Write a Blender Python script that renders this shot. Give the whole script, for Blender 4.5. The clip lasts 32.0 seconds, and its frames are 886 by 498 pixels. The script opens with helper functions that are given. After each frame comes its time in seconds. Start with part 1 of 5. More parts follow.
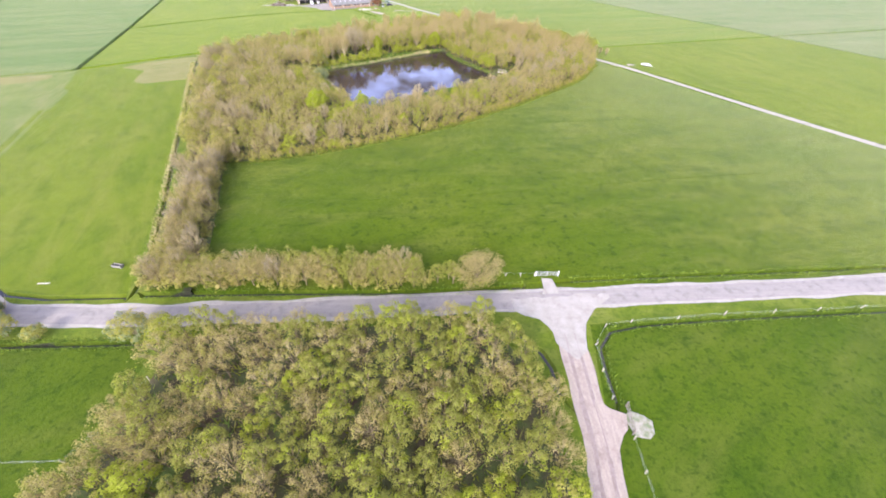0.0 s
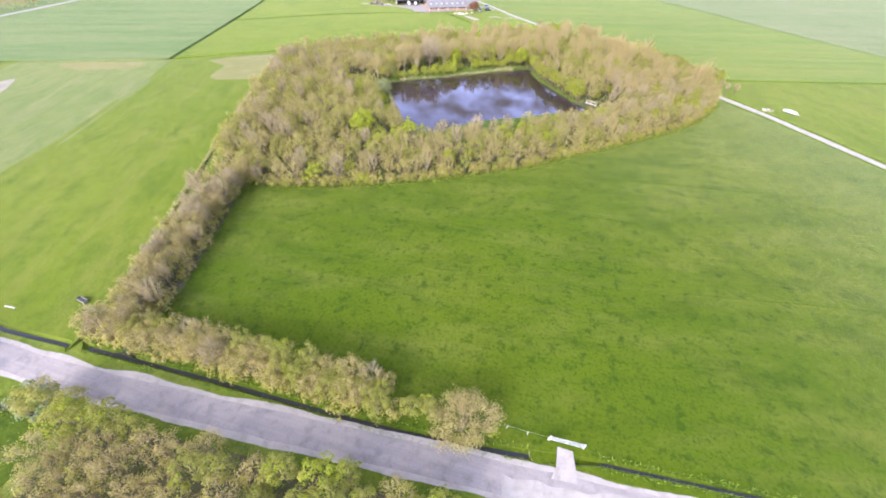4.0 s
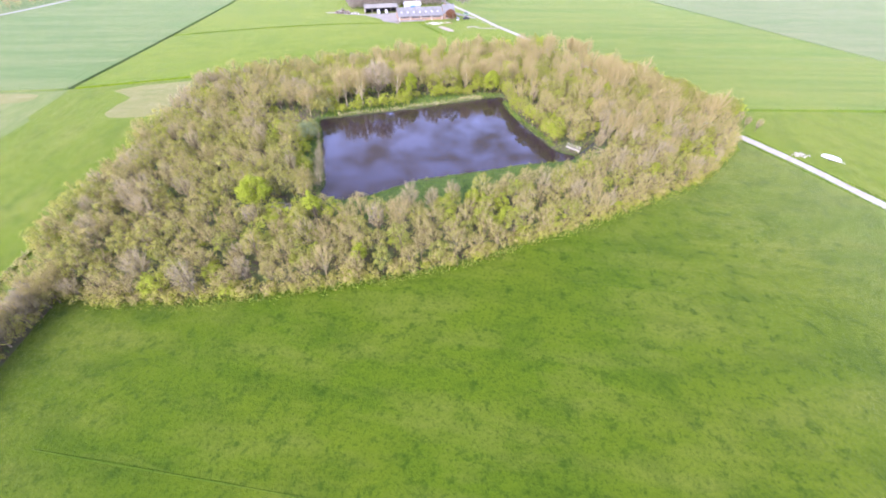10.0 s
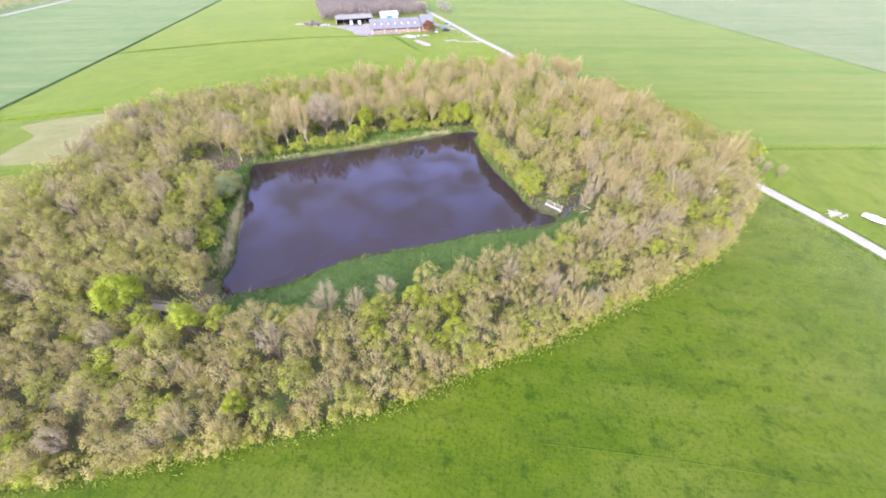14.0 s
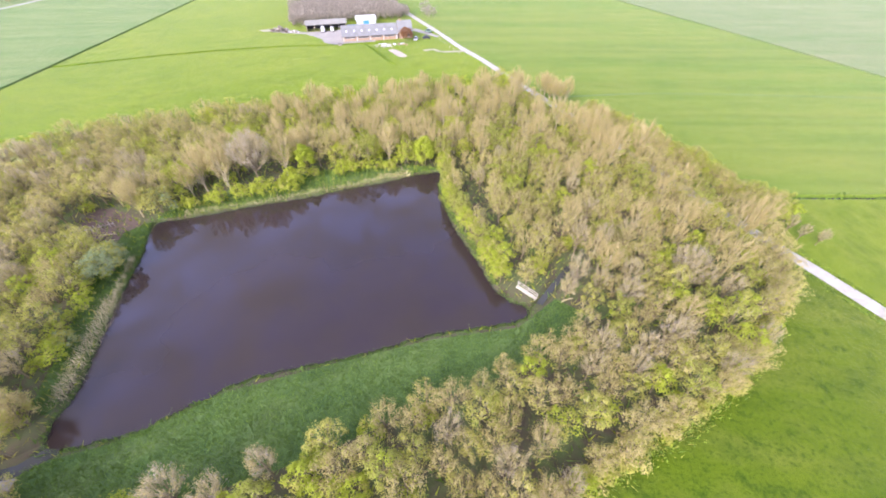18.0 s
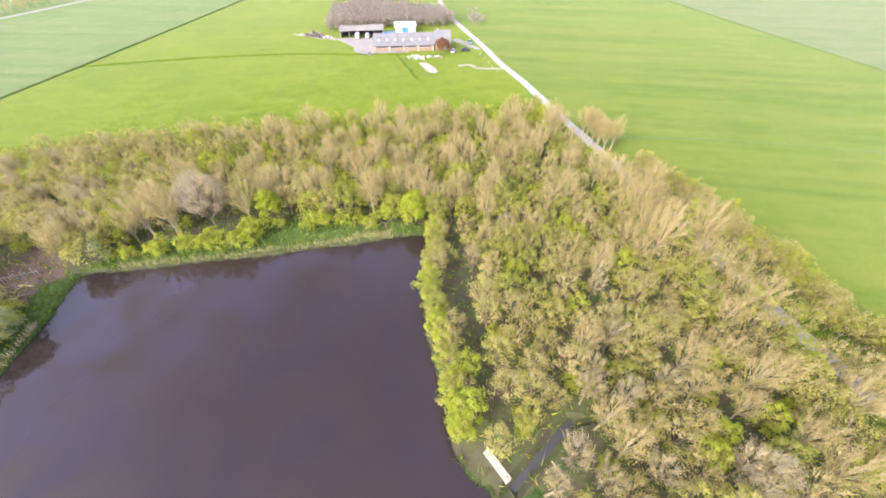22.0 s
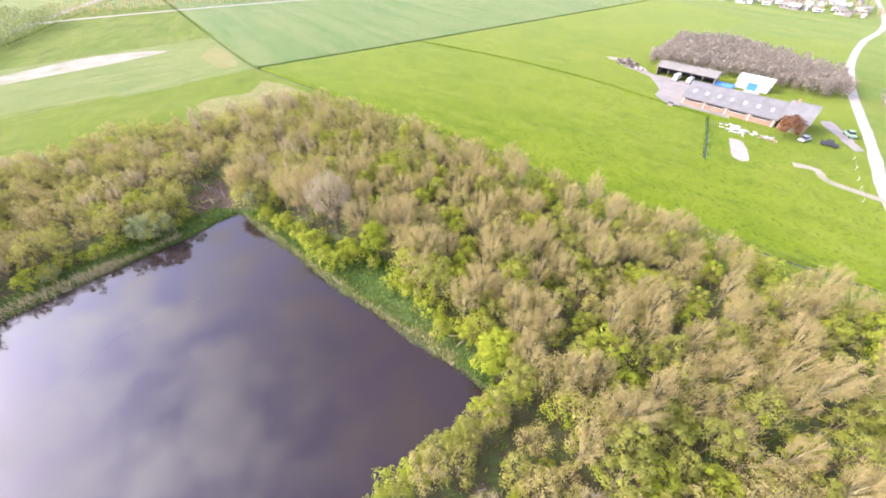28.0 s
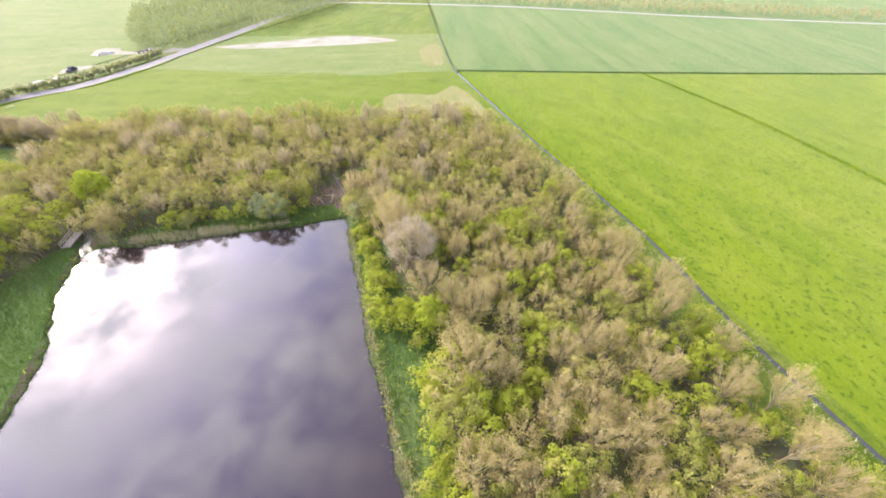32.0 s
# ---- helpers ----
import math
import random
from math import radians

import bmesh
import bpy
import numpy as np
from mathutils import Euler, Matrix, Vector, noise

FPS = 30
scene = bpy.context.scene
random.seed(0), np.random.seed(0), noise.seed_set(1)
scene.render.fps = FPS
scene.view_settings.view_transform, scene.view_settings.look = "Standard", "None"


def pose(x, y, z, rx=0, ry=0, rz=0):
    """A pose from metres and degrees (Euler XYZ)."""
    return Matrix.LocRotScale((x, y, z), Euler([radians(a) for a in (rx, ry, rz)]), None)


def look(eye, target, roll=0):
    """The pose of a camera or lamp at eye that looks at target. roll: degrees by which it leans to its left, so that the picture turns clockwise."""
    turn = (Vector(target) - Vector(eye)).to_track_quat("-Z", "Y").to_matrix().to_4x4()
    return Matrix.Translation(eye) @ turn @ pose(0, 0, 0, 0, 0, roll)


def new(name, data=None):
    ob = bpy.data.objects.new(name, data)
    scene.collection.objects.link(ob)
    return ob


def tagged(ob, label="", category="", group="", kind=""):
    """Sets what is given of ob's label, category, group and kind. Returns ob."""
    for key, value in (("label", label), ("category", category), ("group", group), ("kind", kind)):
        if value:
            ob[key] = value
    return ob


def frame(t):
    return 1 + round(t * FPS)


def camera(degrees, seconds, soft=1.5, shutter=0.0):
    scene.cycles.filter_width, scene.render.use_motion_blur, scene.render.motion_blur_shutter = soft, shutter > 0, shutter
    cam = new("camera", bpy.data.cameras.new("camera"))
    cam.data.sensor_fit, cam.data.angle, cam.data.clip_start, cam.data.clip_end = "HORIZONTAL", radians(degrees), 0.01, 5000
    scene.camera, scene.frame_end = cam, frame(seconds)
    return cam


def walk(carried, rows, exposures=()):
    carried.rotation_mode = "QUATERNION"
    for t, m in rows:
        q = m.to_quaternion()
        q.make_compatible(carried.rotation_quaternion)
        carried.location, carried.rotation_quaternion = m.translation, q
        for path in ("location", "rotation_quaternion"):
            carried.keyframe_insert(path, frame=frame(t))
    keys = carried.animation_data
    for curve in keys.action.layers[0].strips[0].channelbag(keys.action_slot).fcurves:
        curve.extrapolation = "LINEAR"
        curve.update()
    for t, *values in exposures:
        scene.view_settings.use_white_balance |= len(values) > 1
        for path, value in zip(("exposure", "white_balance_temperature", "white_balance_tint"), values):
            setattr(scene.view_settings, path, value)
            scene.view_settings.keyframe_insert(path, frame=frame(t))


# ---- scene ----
cam = camera(100.7, 32.0, soft=1.8)
PATH = [
    (0, (1.451, 2.397, 53.659), (1.448, 3.875, 52.311), 1.0),
    (0.5, (2.747, 5.848, 53.656), (2.678, 7.324, 52.308), 1.4),
    (1, (4.082, 9.437, 53.648), (3.979, 10.91, 52.299), 1.4),
    (1.5, (5.263, 12.905, 53.65), (5.128, 14.375, 52.301), 1.3),
    (2, (6.419, 16.55, 53.754), (6.23, 18.015, 52.405), 1.5),
    (2.5, (7.479, 20.081, 53.922), (7.216, 21.53, 52.57), 1.8),
    (3, (8.537, 23.679, 54.039), (8.215, 25.114, 52.683), 1.8),
    (3.5, (9.423, 27.152, 54.061), (9.051, 28.573, 52.704), 1.7),
    (5.5, (12.623, 40.979, 53.954), (12.233, 42.391, 52.592), 1.0),
    (6, (13.284, 44.611, 53.929), (12.893, 46.02, 52.564), 1.0),
    (6.5, (13.941, 48.109, 53.813), (13.546, 49.516, 52.448), 0.9),
    (7, (14.499, 51.67, 53.563), (14.099, 53.076, 52.197), 0.9),
    (7.5, (14.9, 55.333, 53.427), (14.505, 56.741, 52.062), 0.7),
    (8, (15.242, 59.162, 53.308), (14.851, 60.571, 51.944), 0.6),
    (8.5, (15.577, 62.693, 53.102), (15.188, 64.104, 51.739), 0.5),
    (9, (16.194, 66.416, 52.911), (15.797, 67.826, 51.55), 0.6),
    (9.5, (16.793, 70.138, 52.827), (16.394, 71.547, 51.466), 0.5),
    (10, (17.16, 74.147, 52.862), (16.761, 75.557, 51.501), 0.4),
    (10.5, (17.419, 77.932, 52.985), (17.023, 79.343, 51.623), 0.3),
    (11, (17.863, 82.063, 53.19), (17.469, 83.472, 51.827), 0.2),
    (11.5, (18.313, 85.95, 53.425), (17.916, 87.359, 52.061), 0.1),
    (12, (18.783, 89.985, 53.464), (18.383, 91.393, 52.101), 0.1),
    (12.5, (19.201, 93.817, 53.542), (18.805, 95.226, 52.179), 0.0),
    (13, (19.722, 97.826, 53.488), (19.318, 99.234, 52.126), -0.0),
    (13.5, (20.181, 101.475, 53.397), (19.784, 102.885, 52.036), -0.0),
    (14, (20.675, 105.449, 53.204), (20.277, 106.86, 51.844), 0.0),
    (14.5, (20.977, 109.141, 53.126), (20.579, 110.547, 51.76), 0.3),
    (15, (21.463, 112.884, 53.108), (21.068, 114.291, 51.742), 0.4),
    (15.5, (22.025, 116.531, 53.073), (21.627, 117.935, 51.706), 0.1),
    (17.5, (23.956, 131.878, 52.596), (23.551, 133.277, 51.225), -0.2),
    (18, (24.307, 135.805, 52.505), (23.901, 137.202, 51.132), -0.3),
    (18.5, (24.717, 139.55, 52.363), (24.307, 140.945, 50.99), -0.4),
    (19, (25.122, 143.442, 52.227), (24.712, 144.836, 50.853), -0.5),
    (19.5, (25.634, 147.193, 52.079), (25.218, 148.586, 50.705), -0.6),
    (20, (26.026, 151.092, 51.871), (25.608, 152.484, 50.496), -0.8),
    (20.5, (26.406, 154.665, 51.69), (25.986, 156.056, 50.315), -0.9),
    (21, (26.934, 158.663, 51.7), (26.484, 160.042, 50.324), -1.0),
    (21.5, (27.175, 162.33, 51.646), (26.636, 163.679, 50.27), -0.8),
    (22, (27.434, 166.106, 51.61), (26.805, 167.416, 50.235), -0.7),
    (22.5, (27.58, 169.725, 51.439), (26.888, 171.005, 50.067), -0.9),
    (23, (27.699, 173.371, 51.27), (26.922, 174.605, 49.901), -0.7),
    (23.5, (27.785, 176.888, 51.113), (26.929, 178.07, 49.745), -0.8),
    (24, (27.546, 180.433, 50.886), (26.617, 181.565, 49.523), -0.8),
    (24.5, (27.389, 183.784, 50.681), (26.385, 184.855, 49.322), -0.9),
    (26.5, (24.028, 196.342, 50.219), (22.795, 197.146, 48.865), -0.2),
    (27, (22.629, 199.284, 49.909), (21.318, 199.96, 48.558), 0.4),
    (27.5, (21.137, 201.835, 49.75), (19.771, 202.395, 48.4), 0.6),
    (28, (19.44, 204.438, 49.72), (18.03, 204.872, 48.37), 0.8),
    (28.5, (17.49, 206.754, 49.777), (16.05, 207.078, 48.427), 0.9),
    (29, (15.29, 209.114, 49.748), (13.83, 209.333, 48.399), 0.8),
    (29.5, (12.985, 210.929, 49.778), (11.516, 211.07, 48.428), 0.7),
    (30, (10.407, 212.672, 49.896), (8.932, 212.718, 48.548), 0.9),
    (30.5, (8.105, 214.17, 50.081), (6.631, 214.121, 48.729), 1.2),
    (31, (5.373, 215.743, 50.196), (3.91, 215.569, 48.843), 1.6),
    (31.5, (2.595, 216.924, 50.239), (1.15, 216.636, 48.887), 1.8),
    (32, (-0.682, 218.0, 50.149), (-2.105, 217.611, 48.799), 1.9),
]
walk(cam, [(t, look(eye, target, roll)) for t, eye, target, roll in PATH], exposures=[(0, 0.84, 6250, 14), (6, 1.0, 5900, 18), (12, 1.06, 5700, 21), (18, 1.06, 6050, 16), (22, 1.13, 6500, 13), (25, 1.13, 6550, 13), (28, 1.14, 6450, 15), (32, 1.07, 6500, 13)])

# ---- light: hazy spring sun from the south, thin broken cloud ----
SUN_DIR = Vector((-0.29, -0.957, 0.0)).normalized()
SUN_ELEV = 33.0
world = bpy.data.worlds.new("sky")
scene.world = world
world.use_nodes = True
wn, wl = world.node_tree.nodes, world.node_tree.links
wn.clear()
w_out = wn.new("ShaderNodeOutputWorld")
w_bg = wn.new("ShaderNodeBackground")
w_bg.inputs["Strength"].default_value = 0.15
w_sky = wn.new("ShaderNodeTexSky")
w_sky.sky_type = "NISHITA"
w_sky.sun_disc = False
w_sky.sun_elevation = radians(SUN_ELEV)
w_sky.sun_rotation = math.atan2(SUN_DIR.x, SUN_DIR.y)
w_sky.dust_density = 3.0
w_sky.air_density = 1.2
w_co = wn.new("ShaderNodeTexCoord")
w_sep = wn.new("ShaderNodeSeparateXYZ")
wl.new(w_co.outputs["Generated"], w_sep.inputs[0])
w_add = wn.new("ShaderNodeMath")
w_add.operation = "ADD"
w_add.inputs[1].default_value = 0.15
wl.new(w_sep.outputs["Z"], w_add.inputs[0])
w_com = wn.new("ShaderNodeCombineXYZ")
for axis in ("X", "Y"):
    w_div = wn.new("ShaderNodeMath")
    w_div.operation = "DIVIDE"
    wl.new(w_sep.outputs[axis], w_div.inputs[0])
    wl.new(w_add.outputs[0], w_div.inputs[1])
    wl.new(w_div.outputs[0], w_com.inputs[axis])
w_noise = wn.new("ShaderNodeTexNoise")
w_noise.inputs["Scale"].default_value = 6.6
w_noise.inputs["Detail"].default_value = 7.0
w_noise.inputs["Roughness"].default_value = 0.58
w_noise.inputs["Distortion"].default_value = 0.25
wl.new(w_com.outputs[0], w_noise.inputs["Vector"])
w_ramp = wn.new("ShaderNodeValToRGB")
w_ramp.color_ramp.elements[0].position = 0.38
w_ramp.color_ramp.elements[1].position = 0.64
wl.new(w_noise.outputs["Fac"], w_ramp.inputs[0])
w_mix = wn.new("ShaderNodeMix")
w_mix.data_type = "RGBA"
wl.new(w_ramp.outputs["Color"], w_mix.inputs["Factor"])
w_clear = wn.new("ShaderNodeMix")        # thin haze lifts the clear sky
w_clear.data_type = "RGBA"
w_clear.inputs["Factor"].default_value = 0.6
w_clear.inputs["B"].default_value = (3.7, 3.9, 7.4, 1)
wl.new(w_sky.outputs["Color"], w_clear.inputs["A"])
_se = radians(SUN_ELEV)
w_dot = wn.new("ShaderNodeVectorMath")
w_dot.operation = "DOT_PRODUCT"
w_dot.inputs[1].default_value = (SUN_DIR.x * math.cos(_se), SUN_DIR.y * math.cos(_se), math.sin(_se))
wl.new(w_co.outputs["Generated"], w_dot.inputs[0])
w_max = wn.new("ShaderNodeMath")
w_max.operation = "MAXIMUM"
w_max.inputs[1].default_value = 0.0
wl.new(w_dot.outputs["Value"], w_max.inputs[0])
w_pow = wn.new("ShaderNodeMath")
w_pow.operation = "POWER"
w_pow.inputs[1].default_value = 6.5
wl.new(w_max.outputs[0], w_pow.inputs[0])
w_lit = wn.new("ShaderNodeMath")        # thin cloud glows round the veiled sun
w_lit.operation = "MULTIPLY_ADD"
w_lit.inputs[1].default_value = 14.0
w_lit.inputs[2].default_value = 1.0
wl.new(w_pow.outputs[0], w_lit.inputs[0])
w_low = wn.new("ShaderNodeMapRange")      # the sky whitens towards the horizon
w_low.inputs["From Min"].default_value = 0.8
w_low.inputs["From Max"].default_value = 0.2
w_low.inputs["To Min"].default_value = 1.0
w_low.inputs["To Max"].default_value = 3.6
wl.new(w_sep.outputs["Z"], w_low.inputs["Value"])
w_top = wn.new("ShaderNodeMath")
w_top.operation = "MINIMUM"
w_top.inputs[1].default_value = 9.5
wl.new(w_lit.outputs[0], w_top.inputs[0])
w_cloud = wn.new("ShaderNodeVectorMath")
w_cloud.operation = "SCALE"
w_cloud.inputs[0].default_value = (3.05, 3.05, 3.3)
w_thin = wn.new("ShaderNodeMapRange")      # cloud dims in the haze low down
w_thin.inputs["From Min"].default_value = 0.1
w_thin.inputs["From Max"].default_value = 0.62
w_thin.inputs["To Min"].default_value = 0.4
w_thin.inputs["To Max"].default_value = 1.15
wl.new(w_sep.outputs["Z"], w_thin.inputs["Value"])
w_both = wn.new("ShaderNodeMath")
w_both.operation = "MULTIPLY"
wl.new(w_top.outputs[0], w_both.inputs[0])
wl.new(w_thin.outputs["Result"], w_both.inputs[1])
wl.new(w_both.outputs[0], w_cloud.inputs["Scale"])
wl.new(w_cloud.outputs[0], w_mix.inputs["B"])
w_pale = wn.new("ShaderNodeVectorMath")
w_pale.operation = "SCALE"
wl.new(w_clear.outputs["Result"], w_pale.inputs[0])
w_veil = wn.new("ShaderNodeMath")        # so does the haze between the clouds
w_veil.operation = "MULTIPLY_ADD"
w_veil.inputs[1].default_value = 4.0
wl.new(w_pow.outputs[0], w_veil.inputs[0])
wl.new(w_low.outputs["Result"], w_veil.inputs[2])
wl.new(w_veil.outputs[0], w_pale.inputs["Scale"])
wl.new(w_pale.outputs[0], w_mix.inputs["A"])
wl.new(w_mix.outputs["Result"], w_bg.inputs["Color"])
wl.new(w_bg.outputs[0], w_out.inputs[0])

sun = new("sun", bpy.data.lights.new("sun", "SUN"))
sun.data.energy = 2.05
sun.data.angle = radians(6)
sun.data.color = (1.0, 0.92, 0.78)
_high = math.tan(radians(SUN_ELEV))
sun.matrix_world = look((SUN_DIR.x * 300, SUN_DIR.y * 300, 300 * _high), (0, 0, 0))


# ---- materials ----
def nodes_of(name):
    m = bpy.data.materials.new(name)
    m.use_nodes = True
    nt = m.node_tree
    return m, nt, nt.nodes["Principled BSDF"]


def add_noise(nt, scale, detail=4.0, rough=0.55, coord="Object", stretch=None, turn=0.0):
    tc = nt.nodes.new("ShaderNodeTexCoord")
    n = nt.nodes.new("ShaderNodeTexNoise")
    n.inputs["Scale"].default_value = scale
    n.inputs["Detail"].default_value = detail
    n.inputs["Roughness"].default_value = rough
    if stretch:
        mp = nt.nodes.new("ShaderNodeMapping")
        mp.inputs["Scale"].default_value = stretch
        mp.inputs["Rotation"].default_value = (0, 0, radians(turn))
        nt.links.new(tc.outputs[coord], mp.inputs[0])
        nt.links.new(mp.outputs[0], n.inputs["Vector"])
    else:
        nt.links.new(tc.outputs[coord], n.inputs["Vector"])
    return n.outputs["Fac"]


def ramp(nt, fac, a, b):
    r = nt.nodes.new("ShaderNodeMapRange")
    r.inputs["From Min"].default_value = a
    r.inputs["From Max"].default_value = b
    nt.links.new(fac, r.inputs["Value"])
    return r.outputs["Result"]


def mix(nt, fac, a, b, mode="MIX"):
    x = nt.nodes.new("ShaderNodeMix")
    x.data_type = "RGBA"
    x.blend_type = mode
    for key, v in (("Factor", fac), ("A", a), ("B", b)):
        if isinstance(v, (int, float)):
            x.inputs[key].default_value = v
        elif isinstance(v, tuple):
            x.inputs[key].default_value = (*v, 1)
        else:
            nt.links.new(v, x.inputs[key])
    return x.outputs["Result"]


def bump(nt, b, height, strength, distance):
    u = nt.nodes.new("ShaderNodeBump")
    u.inputs["Strength"].default_value = strength
    u.inputs["Distance"].default_value = distance
    nt.links.new(height, u.inputs["Height"])
    nt.links.new(u.outputs["Normal"], b.inputs["Normal"])


def streaks(nt, angle, long, wide, detail=4.0, rough=0.6):
    """Noise drawn out along an angle: long and wide are its patches' size in metres."""
    tc = nt.nodes.new("ShaderNodeTexCoord")
    mp = nt.nodes.new("ShaderNodeMapping")
    mp.vector_type = "TEXTURE"
    mp.inputs["Rotation"].default_value = (0, 0, radians(angle))
    mp.inputs["Scale"].default_value = (long, wide, 1)
    n = nt.nodes.new("ShaderNodeTexNoise")
    n.inputs["Scale"].default_value = 1.0
    n.inputs["Detail"].default_value = detail
    n.inputs["Roughness"].default_value = rough
    nt.links.new(tc.outputs["Object"], mp.inputs[0])
    nt.links.new(mp.outputs[0], n.inputs["Vector"])
    return n.outputs["Fac"]


def times(nt, value, by):
    m = nt.nodes.new("ShaderNodeMath")
    m.operation = "MULTIPLY"
    m.inputs[1].default_value = by
    nt.links.new(value, m.inputs[0])
    return m.outputs[0]


def grass_mat(name, c1, c2, dark, pale, turn=8.0, rows=0.0, row_size=(160.0, 9.0), blotch=0.5, clumps=0.0, tuft=0.35, down=0.2):
    """Field grass: broad drifts, mowing streaks, blotches, dark clumps, fine blades, flecks of daisies."""
    m, nt, b = nodes_of(name)
    col = mix(nt, ramp(nt, add_noise(nt, 0.022, 5.0), 0.38, 0.62), c1, c2)
    col = mix(nt, times(nt, ramp(nt, streaks(nt, turn, 26.0, 8.0, 6.0, 0.7), 0.46, 0.68), 0.6), col, pale)
    col = mix(nt, times(nt, ramp(nt, streaks(nt, turn, 16.0, 6.0, 6.0, 0.7), 0.5, 0.66), blotch), col, dark)
    if rows:
        col = mix(nt, times(nt, ramp(nt, streaks(nt, turn, *row_size, 3.0, 0.55), 0.42, 0.6), rows), col, pale)
        col = mix(nt, times(nt, ramp(nt, streaks(nt, turn, row_size[0], row_size[1] * 0.45, 3.0, 0.6), 0.5, 0.66), rows * 0.8), col, dark)
    col = mix(nt, times(nt, ramp(nt, add_noise(nt, 0.13, 6.0, 0.68), 0.5, 0.64), blotch * 0.7), col, dark)
    col = mix(nt, times(nt, ramp(nt, add_noise(nt, 0.4, 6.0, 0.7), 0.52, 0.66), tuft), col, dark)
    if clumps:
        col = mix(nt, times(nt, ramp(nt, add_noise(nt, 0.95, 2.0, 0.55), 0.57, 0.66), clumps), col, dark)
    fine = add_noise(nt, 1.7, 6.0, 0.72)
    col = mix(nt, times(nt, ramp(nt, fine, 0.5, 0.66), tuft * 0.9), col, dark)
    col = mix(nt, times(nt, ramp(nt, add_noise(nt, 1.3, 3.0, 0.8), 0.69, 0.75), 0.4), col, pale)
    nt.links.new(col, b.inputs["Base Color"])
    b.inputs["Roughness"].default_value = 0.85
    b.inputs["Specular IOR Level"].default_value = 0.06
    b.inputs["Sheen Weight"].default_value = down      # downy blade tips catch light at low angles; also stands in for distance haze
    b.inputs["Sheen Roughness"].default_value = 0.25
    b.inputs["Sheen Tint"].default_value = (0.9, 0.94, 0.5, 1)
    bump(nt, b, fine, 0.7, 0.25)
    return m


def rough_mat(name, c1, c2, scale=1.0, rough=0.9, fine=12.0, bump_by=0.02, metal=0.0, spec=0.3, third=None, tscale=0.25, stretch=None, turn=0.0):
    m, nt, b = nodes_of(name)
    col = mix(nt, ramp(nt, add_noise(nt, scale, 5.0, stretch=stretch, turn=turn), 0.35, 0.65), c1, c2)
    if third:
        col = mix(nt, ramp(nt, add_noise(nt, tscale, 4.0, 0.6), 0.5, 0.72), col, third)
    f = add_noise(nt, fine, 5.0, 0.65)
    col = mix(nt, ramp(nt, f, 0.3, 0.75), mix(nt, 0.35, col, (0.02, 0.02, 0.018)), col)
    nt.links.new(col, b.inputs["Base Color"])
    b.inputs["Roughness"].default_value = rough
    b.inputs["Metallic"].default_value = metal
    b.inputs["Specular IOR Level"].default_value = spec
    bump(nt, b, f, 0.6, bump_by)
    return m


def leaf_mat(name, c1, c2, c3, through_light=0.5):
    """Leaves and twigs: each differs a little, each tree too; some light comes through or round them."""
    m, nt, b = nodes_of(name)
    geo = nt.nodes.new("ShaderNodeNewGeometry")
    info = nt.nodes.new("ShaderNodeObjectInfo")
    col = mix(nt, geo.outputs["Random Per Island"], c1, c2)
    col = mix(nt, ramp(nt, info.outputs["Random"], 0.25, 1.15), col, c3)
    nt.links.new(col, b.inputs["Base Color"])
    b.inputs["Roughness"].default_value = 0.8
    b.inputs["Specular IOR Level"].default_value = 0.08
    tr = nt.nodes.new("ShaderNodeBsdfTranslucent")
    nt.links.new(col, tr.inputs["Color"])
    ms = nt.nodes.new("ShaderNodeMixShader")
    ms.inputs[0].default_value = through_light
    nt.links.new(b.outputs[0], ms.inputs[1])
    nt.links.new(tr.outputs[0], ms.inputs[2])
    nt.links.new(ms.outputs[0], nt.nodes["Material Output"].inputs["Surface"])
    return m


def plain_mat(name, c, rough=0.6, metal=0.0, spec=0.4, wear=0.25, scale=3.0):
    m, nt, b = nodes_of(name)
    f = add_noise(nt, scale, 5.0, 0.65)
    nt.links.new(mix(nt, ramp(nt, f, 0.35, 0.75), c, tuple(v * (1 - wear) for v in c)), b.inputs["Base Color"])
    b.inputs["Roughness"].default_value = rough
    b.inputs["Metallic"].default_value = metal
    b.inputs["Specular IOR Level"].default_value = spec
    bump(nt, b, f, 0.2, 0.01)
    return m


M = {}
M["meadow"] = grass_mat("meadow_grass", (0.054, 0.088, 0.0035), (0.071, 0.1, 0.005), (0.02, 0.044, 0.003), (0.11, 0.124, 0.02), 8, blotch=0.4, tuft=0.75, down=0.5)
M["west"] = grass_mat("west_grass", (0.088, 0.126, 0.008), (0.11, 0.142, 0.012), (0.042, 0.078, 0.006), (0.15, 0.156, 0.03), 115, blotch=0.4, down=0.16)
M["pale"] = grass_mat("pale_grass", (0.11, 0.145, 0.036), (0.138, 0.16, 0.046), (0.062, 0.105, 0.024), (0.19, 0.185, 0.08), 115, blotch=0.35, down=0.12)
M["pasture"] = grass_mat("pasture_grass", (0.094, 0.138, 0.004), (0.118, 0.156, 0.006), (0.034, 0.068, 0.004), (0.155, 0.174, 0.02), 35, blotch=0.3, clumps=0.75, tuft=0.35, down=0.22)
# stripes are the field's own; the extra blue paints in distance haze
M["strip"] = grass_mat("striped_grass", (0.072, 0.12, 0.03), (0.092, 0.135, 0.037), (0.044, 0.09, 0.022), (0.13, 0.153, 0.052), 20, 0.6, (140.0, 14.0), blotch=0.25, tuft=0.3)
